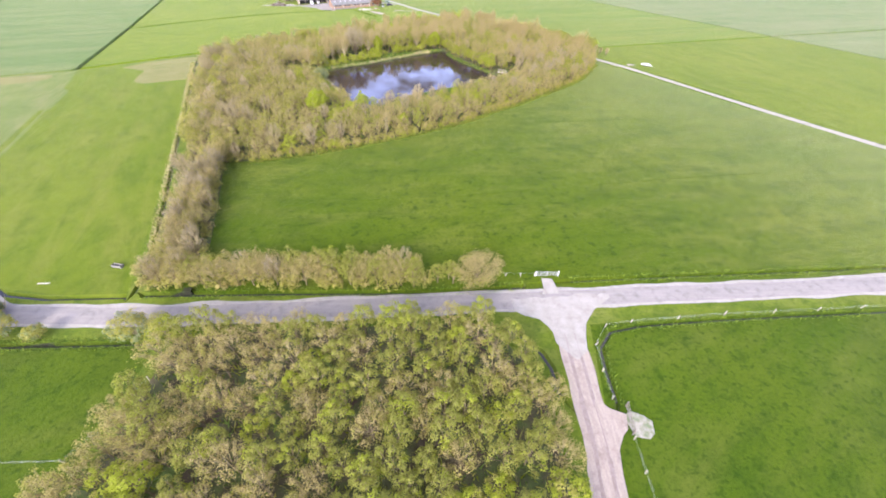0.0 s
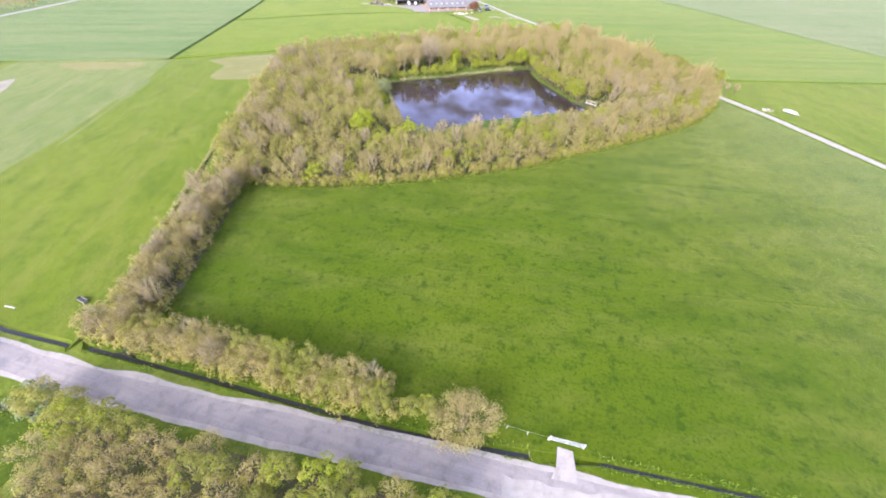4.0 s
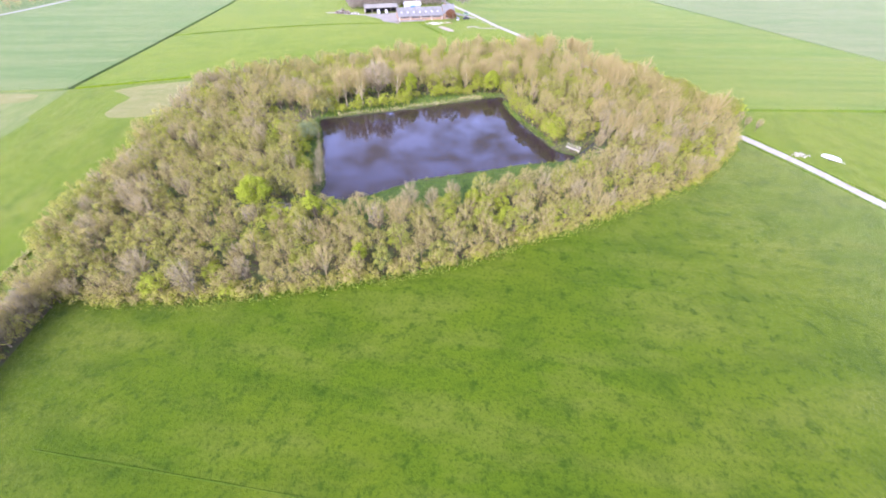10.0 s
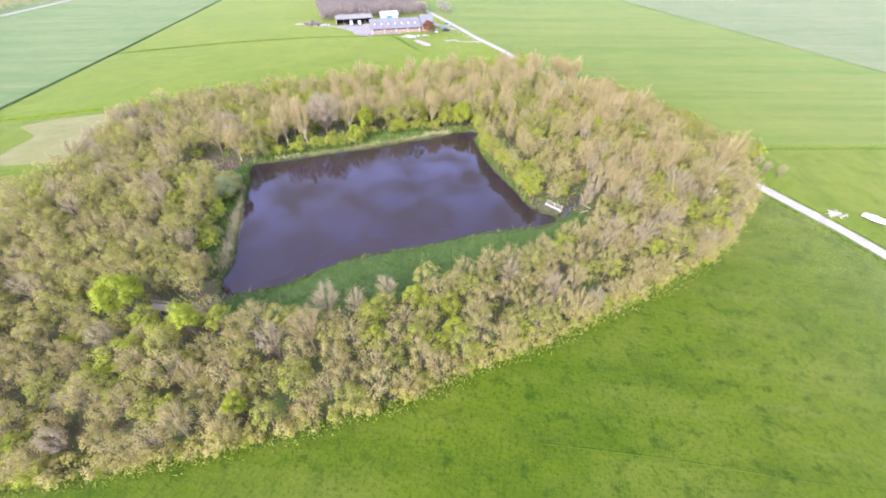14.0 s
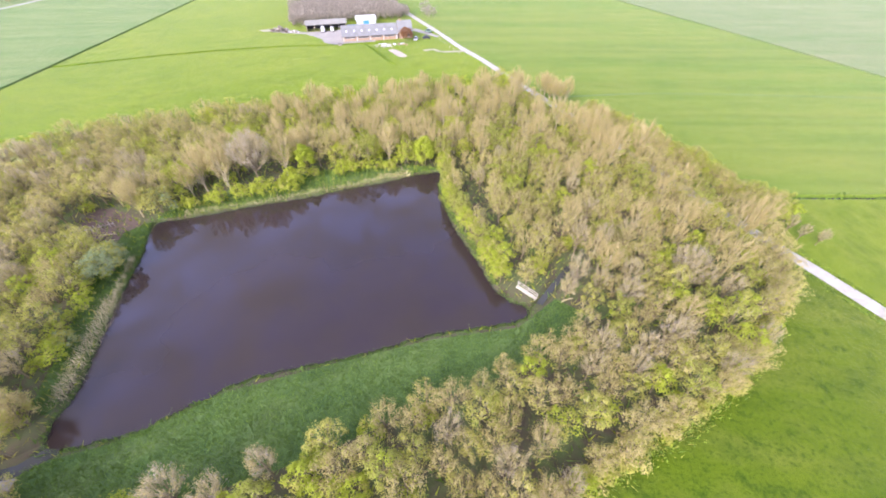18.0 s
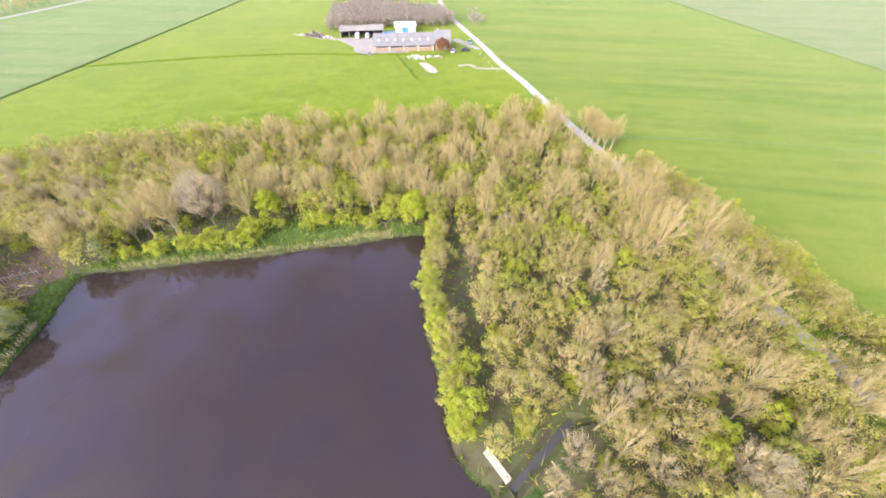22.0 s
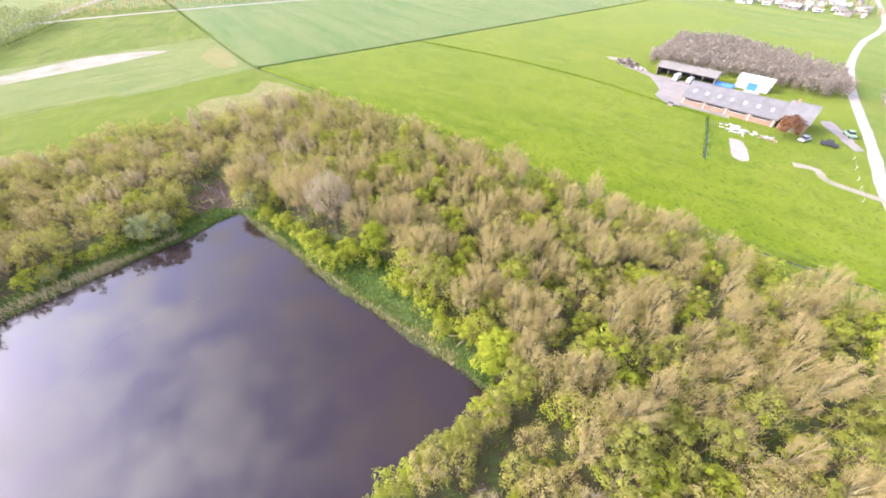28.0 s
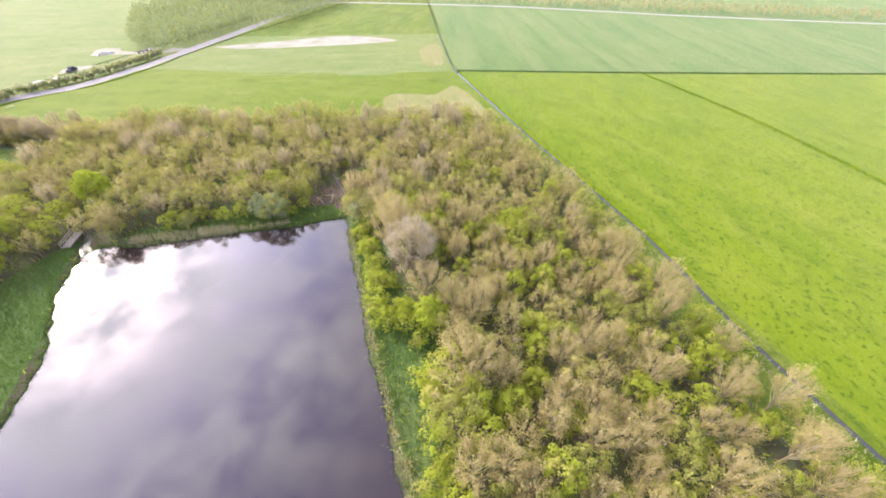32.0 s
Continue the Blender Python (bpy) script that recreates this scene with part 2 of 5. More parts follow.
M["crop"] = grass_mat("young_crop", (0.069, 0.12, 0.01), (0.091, 0.135, 0.014), (0.039, 0.088, 0.008), (0.145, 0.155, 0.028), 14, 0.45, (260.0, 16.0), blotch=0.2, tuft=0.2)
# the young crop again, paled and blued in its colour for distance haze
M["crop_far"] = grass_mat("hazed_crop", (0.085, 0.123, 0.042), (0.107, 0.136, 0.052), (0.056, 0.098, 0.03), (0.155, 0.155, 0.075), 14, 0.4, (260.0, 20.0), blotch=0.2, tuft=0.2)
M["lush"] = grass_mat("lush_grass", (0.046, 0.08, 0.004), (0.061, 0.092, 0.006), (0.016, 0.04, 0.003), (0.098, 0.118, 0.018), 30, blotch=0.4, clumps=0.5, tuft=0.5, down=0.15)
M["verge"] = grass_mat("verge_grass", (0.085, 0.125, 0.01), (0.115, 0.145, 0.016), (0.04, 0.075, 0.008), (0.18, 0.175, 0.05), 0, blotch=0.6, tuft=0.7, down=0.12)
M["bank"] = grass_mat("bank_grass", (0.07, 0.115, 0.03), (0.09, 0.135, 0.038), (0.03, 0.06, 0.02), (0.13, 0.16, 0.06), 50, blotch=0.6, down=0.1)
M["tan"] = grass_mat("bare_tan_grass", (0.15, 0.15, 0.05), (0.18, 0.168, 0.064), (0.1, 0.125, 0.03), (0.23, 0.205, 0.1), 30, blotch=0.35, down=0.1)
M["floor"] = rough_mat("wood_floor", (0.09, 0.066, 0.04), (0.08, 0.095, 0.03), 0.4, 1.0, 5.0, 0.15, third=(0.1, 0.15, 0.03))
M["road"] = rough_mat("pale_road", (0.32, 0.295, 0.25), (0.38, 0.35, 0.3), 0.6, 0.95, 9.0, 0.015, third=(0.27, 0.24, 0.2), tscale=0.5)
M["road_worn"] = rough_mat("worn_asphalt", (0.255, 0.23, 0.205), (0.305, 0.275, 0.245), 0.5, 0.9, 9.0, 0.015, third=(0.2, 0.18, 0.16), tscale=0.6, stretch=(0.15, 2.5, 1), turn=-4)
M["track"] = rough_mat("dirt_track", (0.32, 0.265, 0.215), (0.39, 0.325, 0.265), 0.7, 1.0, 6.0, 0.04, third=(0.26, 0.205, 0.17), tscale=0.5, stretch=(2.5, 0.3, 1))
M["gravel"] = rough_mat("rubble_gravel", (0.36, 0.33, 0.27), (0.17, 0.2, 0.1), 1.2, 1.0, 8.0, 0.06)
M["concrete"] = rough_mat("yard_concrete", (0.245, 0.22, 0.19), (0.295, 0.265, 0.23), 0.25, 0.9, 5.0, 0.01, third=(0.19, 0.17, 0.16), tscale=0.12)
M["ditchmud"] = rough_mat("ditch_mud", (0.02, 0.018, 0.01), (0.03, 0.04, 0.012), 1.5, 0.8, 6.0, 0.05)
M["soil"] = rough_mat("bare_soil", (0.09, 0.06, 0.042), (0.14, 0.095, 0.07), 0.8, 1.0, 6.0, 0.1)
M["rut"] = rough_mat("rutted_dirt", (0.24, 0.19, 0.165), (0.3, 0.245, 0.215), 1.2, 1.0, 6.0, 0.05)
M["bare"] = rough_mat("dusty_bare_ground", (0.27, 0.245, 0.175), (0.32, 0.29, 0.215), 0.2, 1.0, 5.0, 0.03, third=(0.17, 0.19, 0.09), tscale=0.09)
M["bark"] = rough_mat("grey_brown_bark", (0.2, 0.16, 0.09), (0.27, 0.215, 0.125), 3.0, 0.9, 20.0, 0.03)
M["pale_bark"] = rough_mat("pale_bark", (0.37, 0.31, 0.175), (0.44, 0.375, 0.215), 3.0, 0.9, 20.0, 0.03)
M["twig"] = leaf_mat("twig_brown", (0.34, 0.28, 0.125), (0.4, 0.33, 0.155), (0.37, 0.305, 0.14), 0.42)
M["twig_pale"] = leaf_mat("twig_beige", (0.37, 0.3, 0.135), (0.43, 0.35, 0.165), (0.4, 0.325, 0.15), 0.42)
M["twig_grey"] = leaf_mat("twig_grey", (0.35, 0.295, 0.165), (0.41, 0.345, 0.2), (0.38, 0.32, 0.18), 0.42)
M["leaf_olive"] = leaf_mat("leaf_olive", (0.32, 0.305, 0.065), (0.375, 0.35, 0.09), (0.345, 0.33, 0.075))
M["leaf_moss"] = leaf_mat("leaf_moss", (0.23, 0.245, 0.05), (0.3, 0.305, 0.068), (0.265, 0.275, 0.058))
M["leaf_lime"] = leaf_mat("leaf_lime", (0.28, 0.325, 0.03), (0.335, 0.375, 0.045), (0.305, 0.35, 0.037))
M["leaf_grey_brown"] = leaf_mat("leaf_grey_brown", (0.42, 0.36, 0.27), (0.49, 0.43, 0.33), (0.45, 0.39, 0.3))
M["leaf_bright"] = leaf_mat("leaf_bright", (0.275, 0.33, 0.03), (0.35, 0.4, 0.042), (0.31, 0.36, 0.036))
M["leaf_grey"] = leaf_mat("leaf_grey_green", (0.21, 0.25, 0.12), (0.28, 0.32, 0.16), (0.24, 0.285, 0.13))
M["leaf_brown"] = leaf_mat("leaf_brown_bud", (0.355, 0.295, 0.11), (0.42, 0.35, 0.14), (0.385, 0.325, 0.125))
M["leaf_mauve"] = leaf_mat("leaf_mauve_brown", (0.25, 0.215, 0.165), (0.32, 0.275, 0.215), (0.285, 0.245, 0.19))
M["leaf_red"] = leaf_mat("leaf_red_brown", (0.16, 0.07, 0.035), (0.22, 0.11, 0.05), (0.18, 0.09, 0.04))
M["herb"] = leaf_mat("herb_green", (0.1, 0.165, 0.03), (0.145, 0.215, 0.042), (0.12, 0.185, 0.035))
M["reed"] = leaf_mat("dry_reed", (0.42, 0.35, 0.18), (0.54, 0.46, 0.27), (0.45, 0.38, 0.2), 0.2)
M["rush"] = leaf_mat("green_rush", (0.19, 0.27, 0.03), (0.27, 0.34, 0.05), (0.22, 0.29, 0.035), 0.3)
M["wood"] = rough_mat("weathered_timber", (0.28, 0.235, 0.19), (0.36, 0.31, 0.255), 4.0, 0.85, 30.0, 0.01)
M["pale_wood"] = rough_mat("pale_timber", (0.44, 0.39, 0.31), (0.52, 0.47, 0.38), 4.0, 0.8, 30.0, 0.01)
M["galvan"] = plain_mat("galvanised_steel", (0.62, 0.63, 0.64), 0.45, 0.6)
M["white"] = plain_mat("white_paint", (0.47, 0.47, 0.46), 0.5, wear=0.4, scale=1.2)
M["dark"] = plain_mat("dark_opening", (0.035, 0.035, 0.04), 0.8)
M["roof"] = rough_mat("fibre_cement_roof", (0.165, 0.16, 0.155), (0.2, 0.195, 0.185), 0.4, 0.85, 6.0, 0.01, third=(0.14, 0.135, 0.12), tscale=0.3)
M["roof_dark"] = rough_mat("old_grey_roof", (0.19, 0.18, 0.15), (0.24, 0.225, 0.195), 0.4, 0.85, 6.0, 0.01)
M["brick"] = rough_mat("warm_brick", (0.3, 0.19, 0.125), (0.36, 0.245, 0.165), 0.8, 0.9, 9.0, 0.01)
M["blue"] = plain_mat("blue_sheet", (0.06, 0.22, 0.6), 0.5)
M["glass"] = plain_mat("skylight_sheet", (0.34, 0.34, 0.34), 0.3)
M["tyre"] = plain_mat("black_rubber", (0.03, 0.03, 0.03), 0.8)
M["green_paint"] = plain_mat("green_paint", (0.2, 0.3, 0.2), 0.5)

water, wt, wb = nodes_of("pond_water")
wcol = mix(wt, ramp(wt, add_noise(wt, 0.03, 4.0), 0.35, 0.65), (0.02, 0.0135, 0.0125), (0.026, 0.018, 0.016))
wt.links.new(wcol, wb.inputs["Base Color"])
wb.inputs["Roughness"].default_value = 0.025
wb.inputs["IOR"].default_value = 1.46
wb.inputs["Specular Tint"].default_value = (0.95, 0.96, 1.0, 1)
bump(wt, wb, add_noise(wt, 1.3, 3.0, 0.5, stretch=(1, 2.2, 1), turn=30), 0.05, 0.02)
M["water"] = water
dw, dt, db = nodes_of("ditch_water")
db.inputs["Base Color"].default_value = (0.05, 0.05, 0.045, 1)
db.inputs["Roughness"].default_value = 0.12
db.inputs["IOR"].default_value = 1.33
M["ditch_water"] = dw


# ---- mesh helpers ----
def mesh_of(name, verts, faces, mats=(), index=None):
    me = bpy.data.meshes.new(name)
    me.from_pydata(verts, [], faces)
    for m in mats:
        me.materials.append(m)
    if index is not None:
        me.polygons.foreach_set("material_index", np.asarray(index, np.int32))
    me.update()
    return me


def part(name, bm, material, parent=None, label=""):
    me = bm if isinstance(bm, bpy.types.Mesh) else bpy.data.meshes.new(name)
    if me is not bm:
        bmesh.ops.recalc_face_normals(bm, faces=bm.faces)
        bm.to_mesh(me)
        bm.free()
    if material is not None and not me.materials:
        me.materials.append(material)
    ob = new(name, me)
    if parent is not None:
        ob.parent = parent
    if label:
        ob["label"] = label
    return ob


def thing(name, m, label, category, group="", kind=""):
    e = new(name)
    e.matrix_basis = m
    return tagged(e, label, category, group, kind)


def box(bm, sx, sy, sz, at=(0, 0, 0), rz=0.0, rx=0.0, ry=0.0, bevel=0.0):
    """A box of that size whose base centre stands at the place given."""
    r = bmesh.ops.create_cube(bm, size=1.0, matrix=pose(*at, rx, ry, rz) @ Matrix.Translation((0, 0, sz / 2)) @ Matrix.Diagonal((sx, sy, sz, 1)))
    if bevel:
        bmesh.ops.bevel(bm, geom=list({e for v in r["verts"] for e in v.link_edges}), offset=bevel, segments=1, affect="EDGES")
    return r["verts"]


def boxed(sx, sy, sz, at=(0, 0, 0), rz=0.0, rx=0.0, ry=0.0, bevel=0.0):
    bm = bmesh.new()
    box(bm, sx, sy, sz, at, rz, rx, ry, bevel)
    return bm


def tube(verts, faces, points, radii, sides=5):
    """Adds a tapered tube along points to the lists."""
    base = len(verts)
    for i, p in enumerate(points):
        p = Vector(p)
        a = Vector(points[min(i + 1, len(points) - 1)]) - Vector(points[max(i - 1, 0)])
        a.normalize()
        u = a.cross(Vector((0.31, 0.87, 0.12))).normalized()
        v = a.cross(u)
        for k in range(sides):
            w = 2 * math.pi * k / sides
            verts.append(tuple(p + radii[i] * (math.cos(w) * u + math.sin(w) * v)))
    for i in range(len(points) - 1):
        for k in range(sides):
            k2 = (k + 1) % sides
            faces.append((base + i * sides + k, base + i * sides + k2, base + (i + 1) * sides + k2, base + (i + 1) * sides + k))
    faces.append(tuple(base + (len(points) - 1) * sides + k for k in range(sides)))


def inside_many(P, poly):
    """For each of the points P (n x 2), whether it lies in the polygon."""
    P = np.asarray(P, float)
    x, y = P[:, 0], P[:, 1]
    hit = np.zeros(len(P), bool)
    for (x1, y1), (x2, y2) in zip(poly, poly[-1:] + poly[:-1]):
        if y1 != y2:
            hit ^= ((y1 > y) != (y2 > y)) & (x < (x2 - x1) * (y - y1) / (y2 - y1) + x1)
    return hit


def line_distance(P, line):
    """Distance of each of the points P (n x 2) from a polyline."""
    best = np.full(len(P), 1e9)
    for (x1, y1), (x2, y2) in zip(line[:-1], line[1:]):
        a, d = np.array((x1, y1)), np.array((x2 - x1, y2 - y1))
        t = np.clip(((P - a) @ d) / (d @ d), 0, 1)
        best = np.minimum(best, np.linalg.norm(P - a - t[:, None] * d, axis=1))
    return best


def smooth_line(line, step):
    """The polyline resampled at about that step, with rounded corners."""
    out = []
    n = len(line)
    for i in range(n - 1):
        p0, p1, p2, p3 = (Vector((*line[min(max(j, 0), n - 1)], 0)) for j in (i - 1, i, i + 1, i + 2))
        k = max(1, int((p2 - p1).length / step))
        for j in range(k):
            t = j / k
            q = 0.5 * (2 * p1 + (p2 - p0) * t + (2 * p0 - 5 * p1 + 4 * p2 - p3) * t * t + (3 * p1 - p0 - 3 * p2 + p3) * t ** 3)
            out.append((q.x, q.y))
    out.append(tuple(line[-1]))
    return out


def offset_line(line, d):
    out = []
    for i, p in enumerate(line):
        a, b = Vector(line[max(i - 1, 0)]), Vector(line[min(i + 1, len(line) - 1)])
        t = (b - a).normalized()
        out.append((p[0] - t.y * d, p[1] + t.x * d))
    return out


# ---- the plan ----
POND = [(-57.0, 180.0), (-47.0, 186.8), (-35.0, 194.6), (-22.0, 203.8), (-10.0, 212.6), (-1.2, 218.6), (1.5, 212.0), (4.6, 204.6), (9.5, 196.5), (16.0, 188.4),
        (20.5, 182.2), (24.5, 180.0), (27.6, 178.6), (26.4, 175.3), (20.3, 172.0), (13.3, 168.7), (6.4, 164.5), (-0.6, 160.3), (-7.7, 155.8), (-13.8, 151.6), (-18.8, 145.8),
        (-23.6, 141.6), (-30.0, 137.6), (-34.0, 139.6), (-36.2, 145.5), (-40.6, 152.8), (-45.0, 160.4), (-50.8, 170.8), (-54.5, 175.6)]
MAIN_ROAD = [(-420, 60), (-260, 46), (-176, 50), (-130, 53), (-108, 52.6), (-96, 51), (-87, 46), (-79, 42.2), (-70, 41.7), (-50, 42.2), (-20, 44.4), (10, 46.8), (40, 49.2), (75, 52.0), (110, 55.0), (180, 60), (420, 78)]
EAST_ROAD = [(-330, 800), (-172, 574), (-129, 487), (-105, 443), (-84, 411), (-70, 392), (-42, 357), (-24, 333), (-10, 317), (11, 290), (29, 267.5), (48, 243.5), (66, 220.5), (78, 206.0), (90, 191.2), (98, 179.0), (120, 146), (160, 90), (185, 61)]
SOUTH_TRACK = [(23.7, 47), (23.6, 40), (23.6, 33), (23.5, 27), (23.5, 21), (22.9, 15), (22.3, -10), (21, -60)]
# centre line, half width of the water, half width at the top, depth
DITCHES = {
    "hedge": ([(-57, 47.5), (-58, 53), (-69, 79), (-90, 126), (-119, 193), (-121, 199)], 0.16, 0.5, 0.68),
    "roadside_west": ([(-420, 66), (-176, 54.6), (-130, 57.6), (-108, 57.2), (-98, 55.6), (-90, 50.8), (-81, 46.4), (-72, 45.6), (-58, 46.4)], 0.25, 0.65, 0.9),
    "roadside_hedge": ([(-55, 46.9), (-30, 48.0), (0, 49.0), (17.5, 50.9)], 0.25, 0.7, 0.9),
    "roadside_meadow": ([(27, 52.6), (60, 55.3), (93, 58.0), (180, 66), (400, 82)], 0.15, 0.48, 0.66),
    "south_west_field": ([(-300, 32), (-120, 33.5), (-72, 35.3), (-46, 36.6)], 0.25, 0.6, 0.9),
    "corner_field": ([(300, 62), (140, 51), (80, 46.0), (53, 43.8), (36, 41.9), (31, 40.6), (28.4, 37.4), (28.0, 33), (28.0, 28)], 0.14, 0.45, 0.66),
    "wood_corner": ([(12.2, 41.0), (14.2, 40.2), (15.9, 38.8), (18.2, 36.1), (19.3, 33.5), (19.8, 29)], 0.2, 0.6, 0.8),
    "north": ([(-165, 176.5), (-110, 215.7), (-71, 244.6), (-51, 256.2), (-33, 269.0), (-12, 284), (0, 294)], 0.5, 1.15, 0.8),
    "north_west": ([(-165, 176.5), (-192, 254), (-234, 368), (-322, 600)], 0.5, 1.1, 0.9),
    "farm": ([(-192, 254), (-151, 286.5), (-115, 308), (-95, 316), (-72, 326)], 0.4, 1.0, 0.7),
    "farm_garden": ([(-72, 326), (-60, 314), (-49, 302)], 0.2, 0.6, 0.55),
    "west_fork": ([(-165, 176.5), (-176, 171), (-251, 140), (-400, 80)], 0.4, 0.9, 0.8),
    "crop": ([(79.5, 228.3), (93, 232.2), (160, 251), (300, 290)], 0.5, 1.0, 0.8),
    "far_crop": ([(14, 550), (62, 474), (127, 378), (160, 327), (192, 282), (234, 214)], 0.5, 1.1, 0.8),
    "outlet": ([(-30.5, 138.5), (-33, 134.6), (-38, 131.2), (-48, 129)], 0.9, 1.7, 0.9),
    "backwater": ([(29.4, 180.6), (32.6, 188), (34.4, 192)], 0.5, 1.3, 0.9),
}
WOOD = [(-54.5, 56), (-65, 79), (-85.5, 126), (-113, 191), (-111, 199.5), (-100, 210.6), (-68, 234.8), (-48, 246.2), (-29, 259.2), (-7, 274.2), (4, 282.5), (15, 268.5), (25, 257), (33, 250.5), (44, 240.5), (60, 221), (74, 204.5),
        (73, 197), (68.5, 189), (61.5, 177), (52.5, 166.5), (40, 155.3), (28.5, 144.5), (18.4, 136.9), (9.5, 129), (1, 122.8), (-7.2, 118), (-22.8, 109.8), (-38, 103), (-54, 97.6), (-62.5, 97), (-57, 83), (-49.5, 62), (-48, 52)]
SOUTH_WOOD = [(-43.5, 37.5), (-30, 39.2), (-10, 40.8), (7, 41.8), (11.6, 38.8), (15.2, 34.5), (17.2, 29), (18.4, 14), (19, -14), (-52, -14), (-46.5, 8), (-43, 20)]
SOUTH_BANK = [(28.5, 177), (26.4, 174), (13.3, 167.9), (-0.6, 159.5), (-13.8, 150.8), (-23.6, 140.8), (-30, 136.5), (-36, 133.5), (-22, 131.5), (-9, 138), (4, 147), (14, 156), (24, 163.5), (33, 171), (38, 180), (32, 182)]
NORTH_BANK = [(-57, 181), (-35, 195.4), (-10, 213.4), (-1.2, 219.6), (-6, 219.6), (-16, 216.4), (-24.4, 212.2), (-31, 210), (-37, 206.5), (-41, 199), (-48, 193.5), (-57, 187)]
WEST_BANK = [(-57.5, 180), (-50.8, 170.4), (-40.6, 152.6), (-35.5, 141), (-39, 141), (-44, 149), (-51, 158), (-56, 167), (-60, 175)]
EAST_PATH = [(3.4, 221), (10.8, 208), (16.5, 199.5), (20.7, 193), (24.5, 186)]
FIELDS = [  # material, outline; the first that holds a place is taken
    ("floor", SOUTH_WOOD), ("bank", SOUTH_BANK), ("bank", NORTH_BANK), ("bank", WEST_BANK), ("soil", [(-58.6, 178.4), (-56.6, 173), (-61, 168.5), (-70, 172), (-73, 180), (-65, 181)]),
    ("floor", WOOD),
    ("tan", [(-108, 167), (-128, 160.5), (-135, 176), (-146, 180), (-137, 190), (-121, 199), (-114, 192)]),
    ("tan", [(-190, 150.5), (-204, 155), (-174, 168), (-167, 162)]),
    ("pale", [(-162, 158), (-148, 150), (-141, 132), (-150, 128), (-176, 140), (-186, 160)]),
    ("meadow", [(-54, 47), (18, 50), (93, 56), (180, 63), (121, 144), (97, 178.6), (88.6, 190.6), (76.4, 205.2), (72, 200), (58, 180), (0, 128), (-55, 104), (-66, 99), (-58, 80)]),
    ("west", [(-57, 45), (-120, 52), (-132, 100), (-157, 163), (-165, 177), (-122, 204), (-119, 193), (-90, 126)]),
    ("pale", [(-120, 52), (-176, 52), (-200, 100), (-225, 152), (-165, 177), (-157, 163), (-132, 100)]),
    ("verge", [(-165, 177), (-110, 216), (0, 295), (10, 289), (-30, 262), (-112, 204), (-122, 198)]),
    ("pasture", [(-165, 177), (0, 295), (-10, 317), (-84, 411), (-130, 487), (-160, 440), (-132, 340), (-115, 309), (-192, 254)]),
    ("pasture", [(-192, 254), (-115, 309), (-132, 340), (-190, 480), (-280, 480), (-234, 368)]),
    ("strip", [(-165, 177), (-225, 152), (-600, 0), (-700, 900), (-330, 800), (-234, 368)]),
    ("crop_far", [(14, 550), (62, 474), (127, 378), (160, 327), (192, 282), (234, 214), (1400, 500), (1400, 1600), (0, 1600)]),
    ("crop", [(11, 291), (78, 227), (300, 290), (1400, 500), (1400, 1600), (-330, 1600), (-330, 800), (-84, 412)]),
    ("west", [(78, 227), (300, 290), (600, 200), (190, 62), (98, 180), (66, 222)]),
    ("lush", [(27.8, 42), (80, 47), (300, 63), (300, -200), (24, -200), (25, 20)]),
    # far part of the lush field, coloured pale to stand for haze
    ("pale", [(-82, 37), (-82, -200), (-420, -200), (-420, 50), (-176, 48), (-110, 48), (-95, 45)]),
    ("lush", [(-46, 37), (-300, 33), (-300, -200), (-40, -200)]),
]


_rag = random.Random(12)
FIELDS = [(m, [(x + _rag.uniform(-0.6, 0.6), y + _rag.uniform(-0.6, 0.6)) for x, y in smooth_line(o + o[:1], 3.0)[:-1]]) if m in ("tan", "soil") else (m, o) for m, o in FIELDS]
SMOOTHED = {k: smooth_line(d[0], 6.0 if max(abs(c) for p in d[0] for c in p) < 330 else 20.0) for k, d in DITCHES.items()}
SHORE = [(x + 0.35 * math.sin(x * 1.3 + y * 0.9), y + 0.35 * math.cos(x * 0.8 - y * 1.7)) for x, y in smooth_line(POND + POND[:1], 1.2)[:-1]]


def pond_depth(P):
    d = line_distance(P, SHORE + SHORE[:1])
    into = inside_many(P, SHORE)
    return np.where(into, -0.45 - np.minimum(d * 0.6, 1.4), np.where(d < 1.0, -0.45 + 0.5 * d, 0.0))


def ground_height(P):
    z = np.minimum(pond_depth(P), 0.0)
    for key, (_, w, top, deep) in DITCHES.items():
        d = line_distance(P, SMOOTHED[key])
        z = np.minimum(z, np.where(d < w, -deep, np.where(d < top, -deep * (top - d) / (top - w), 0.0)))
    return z


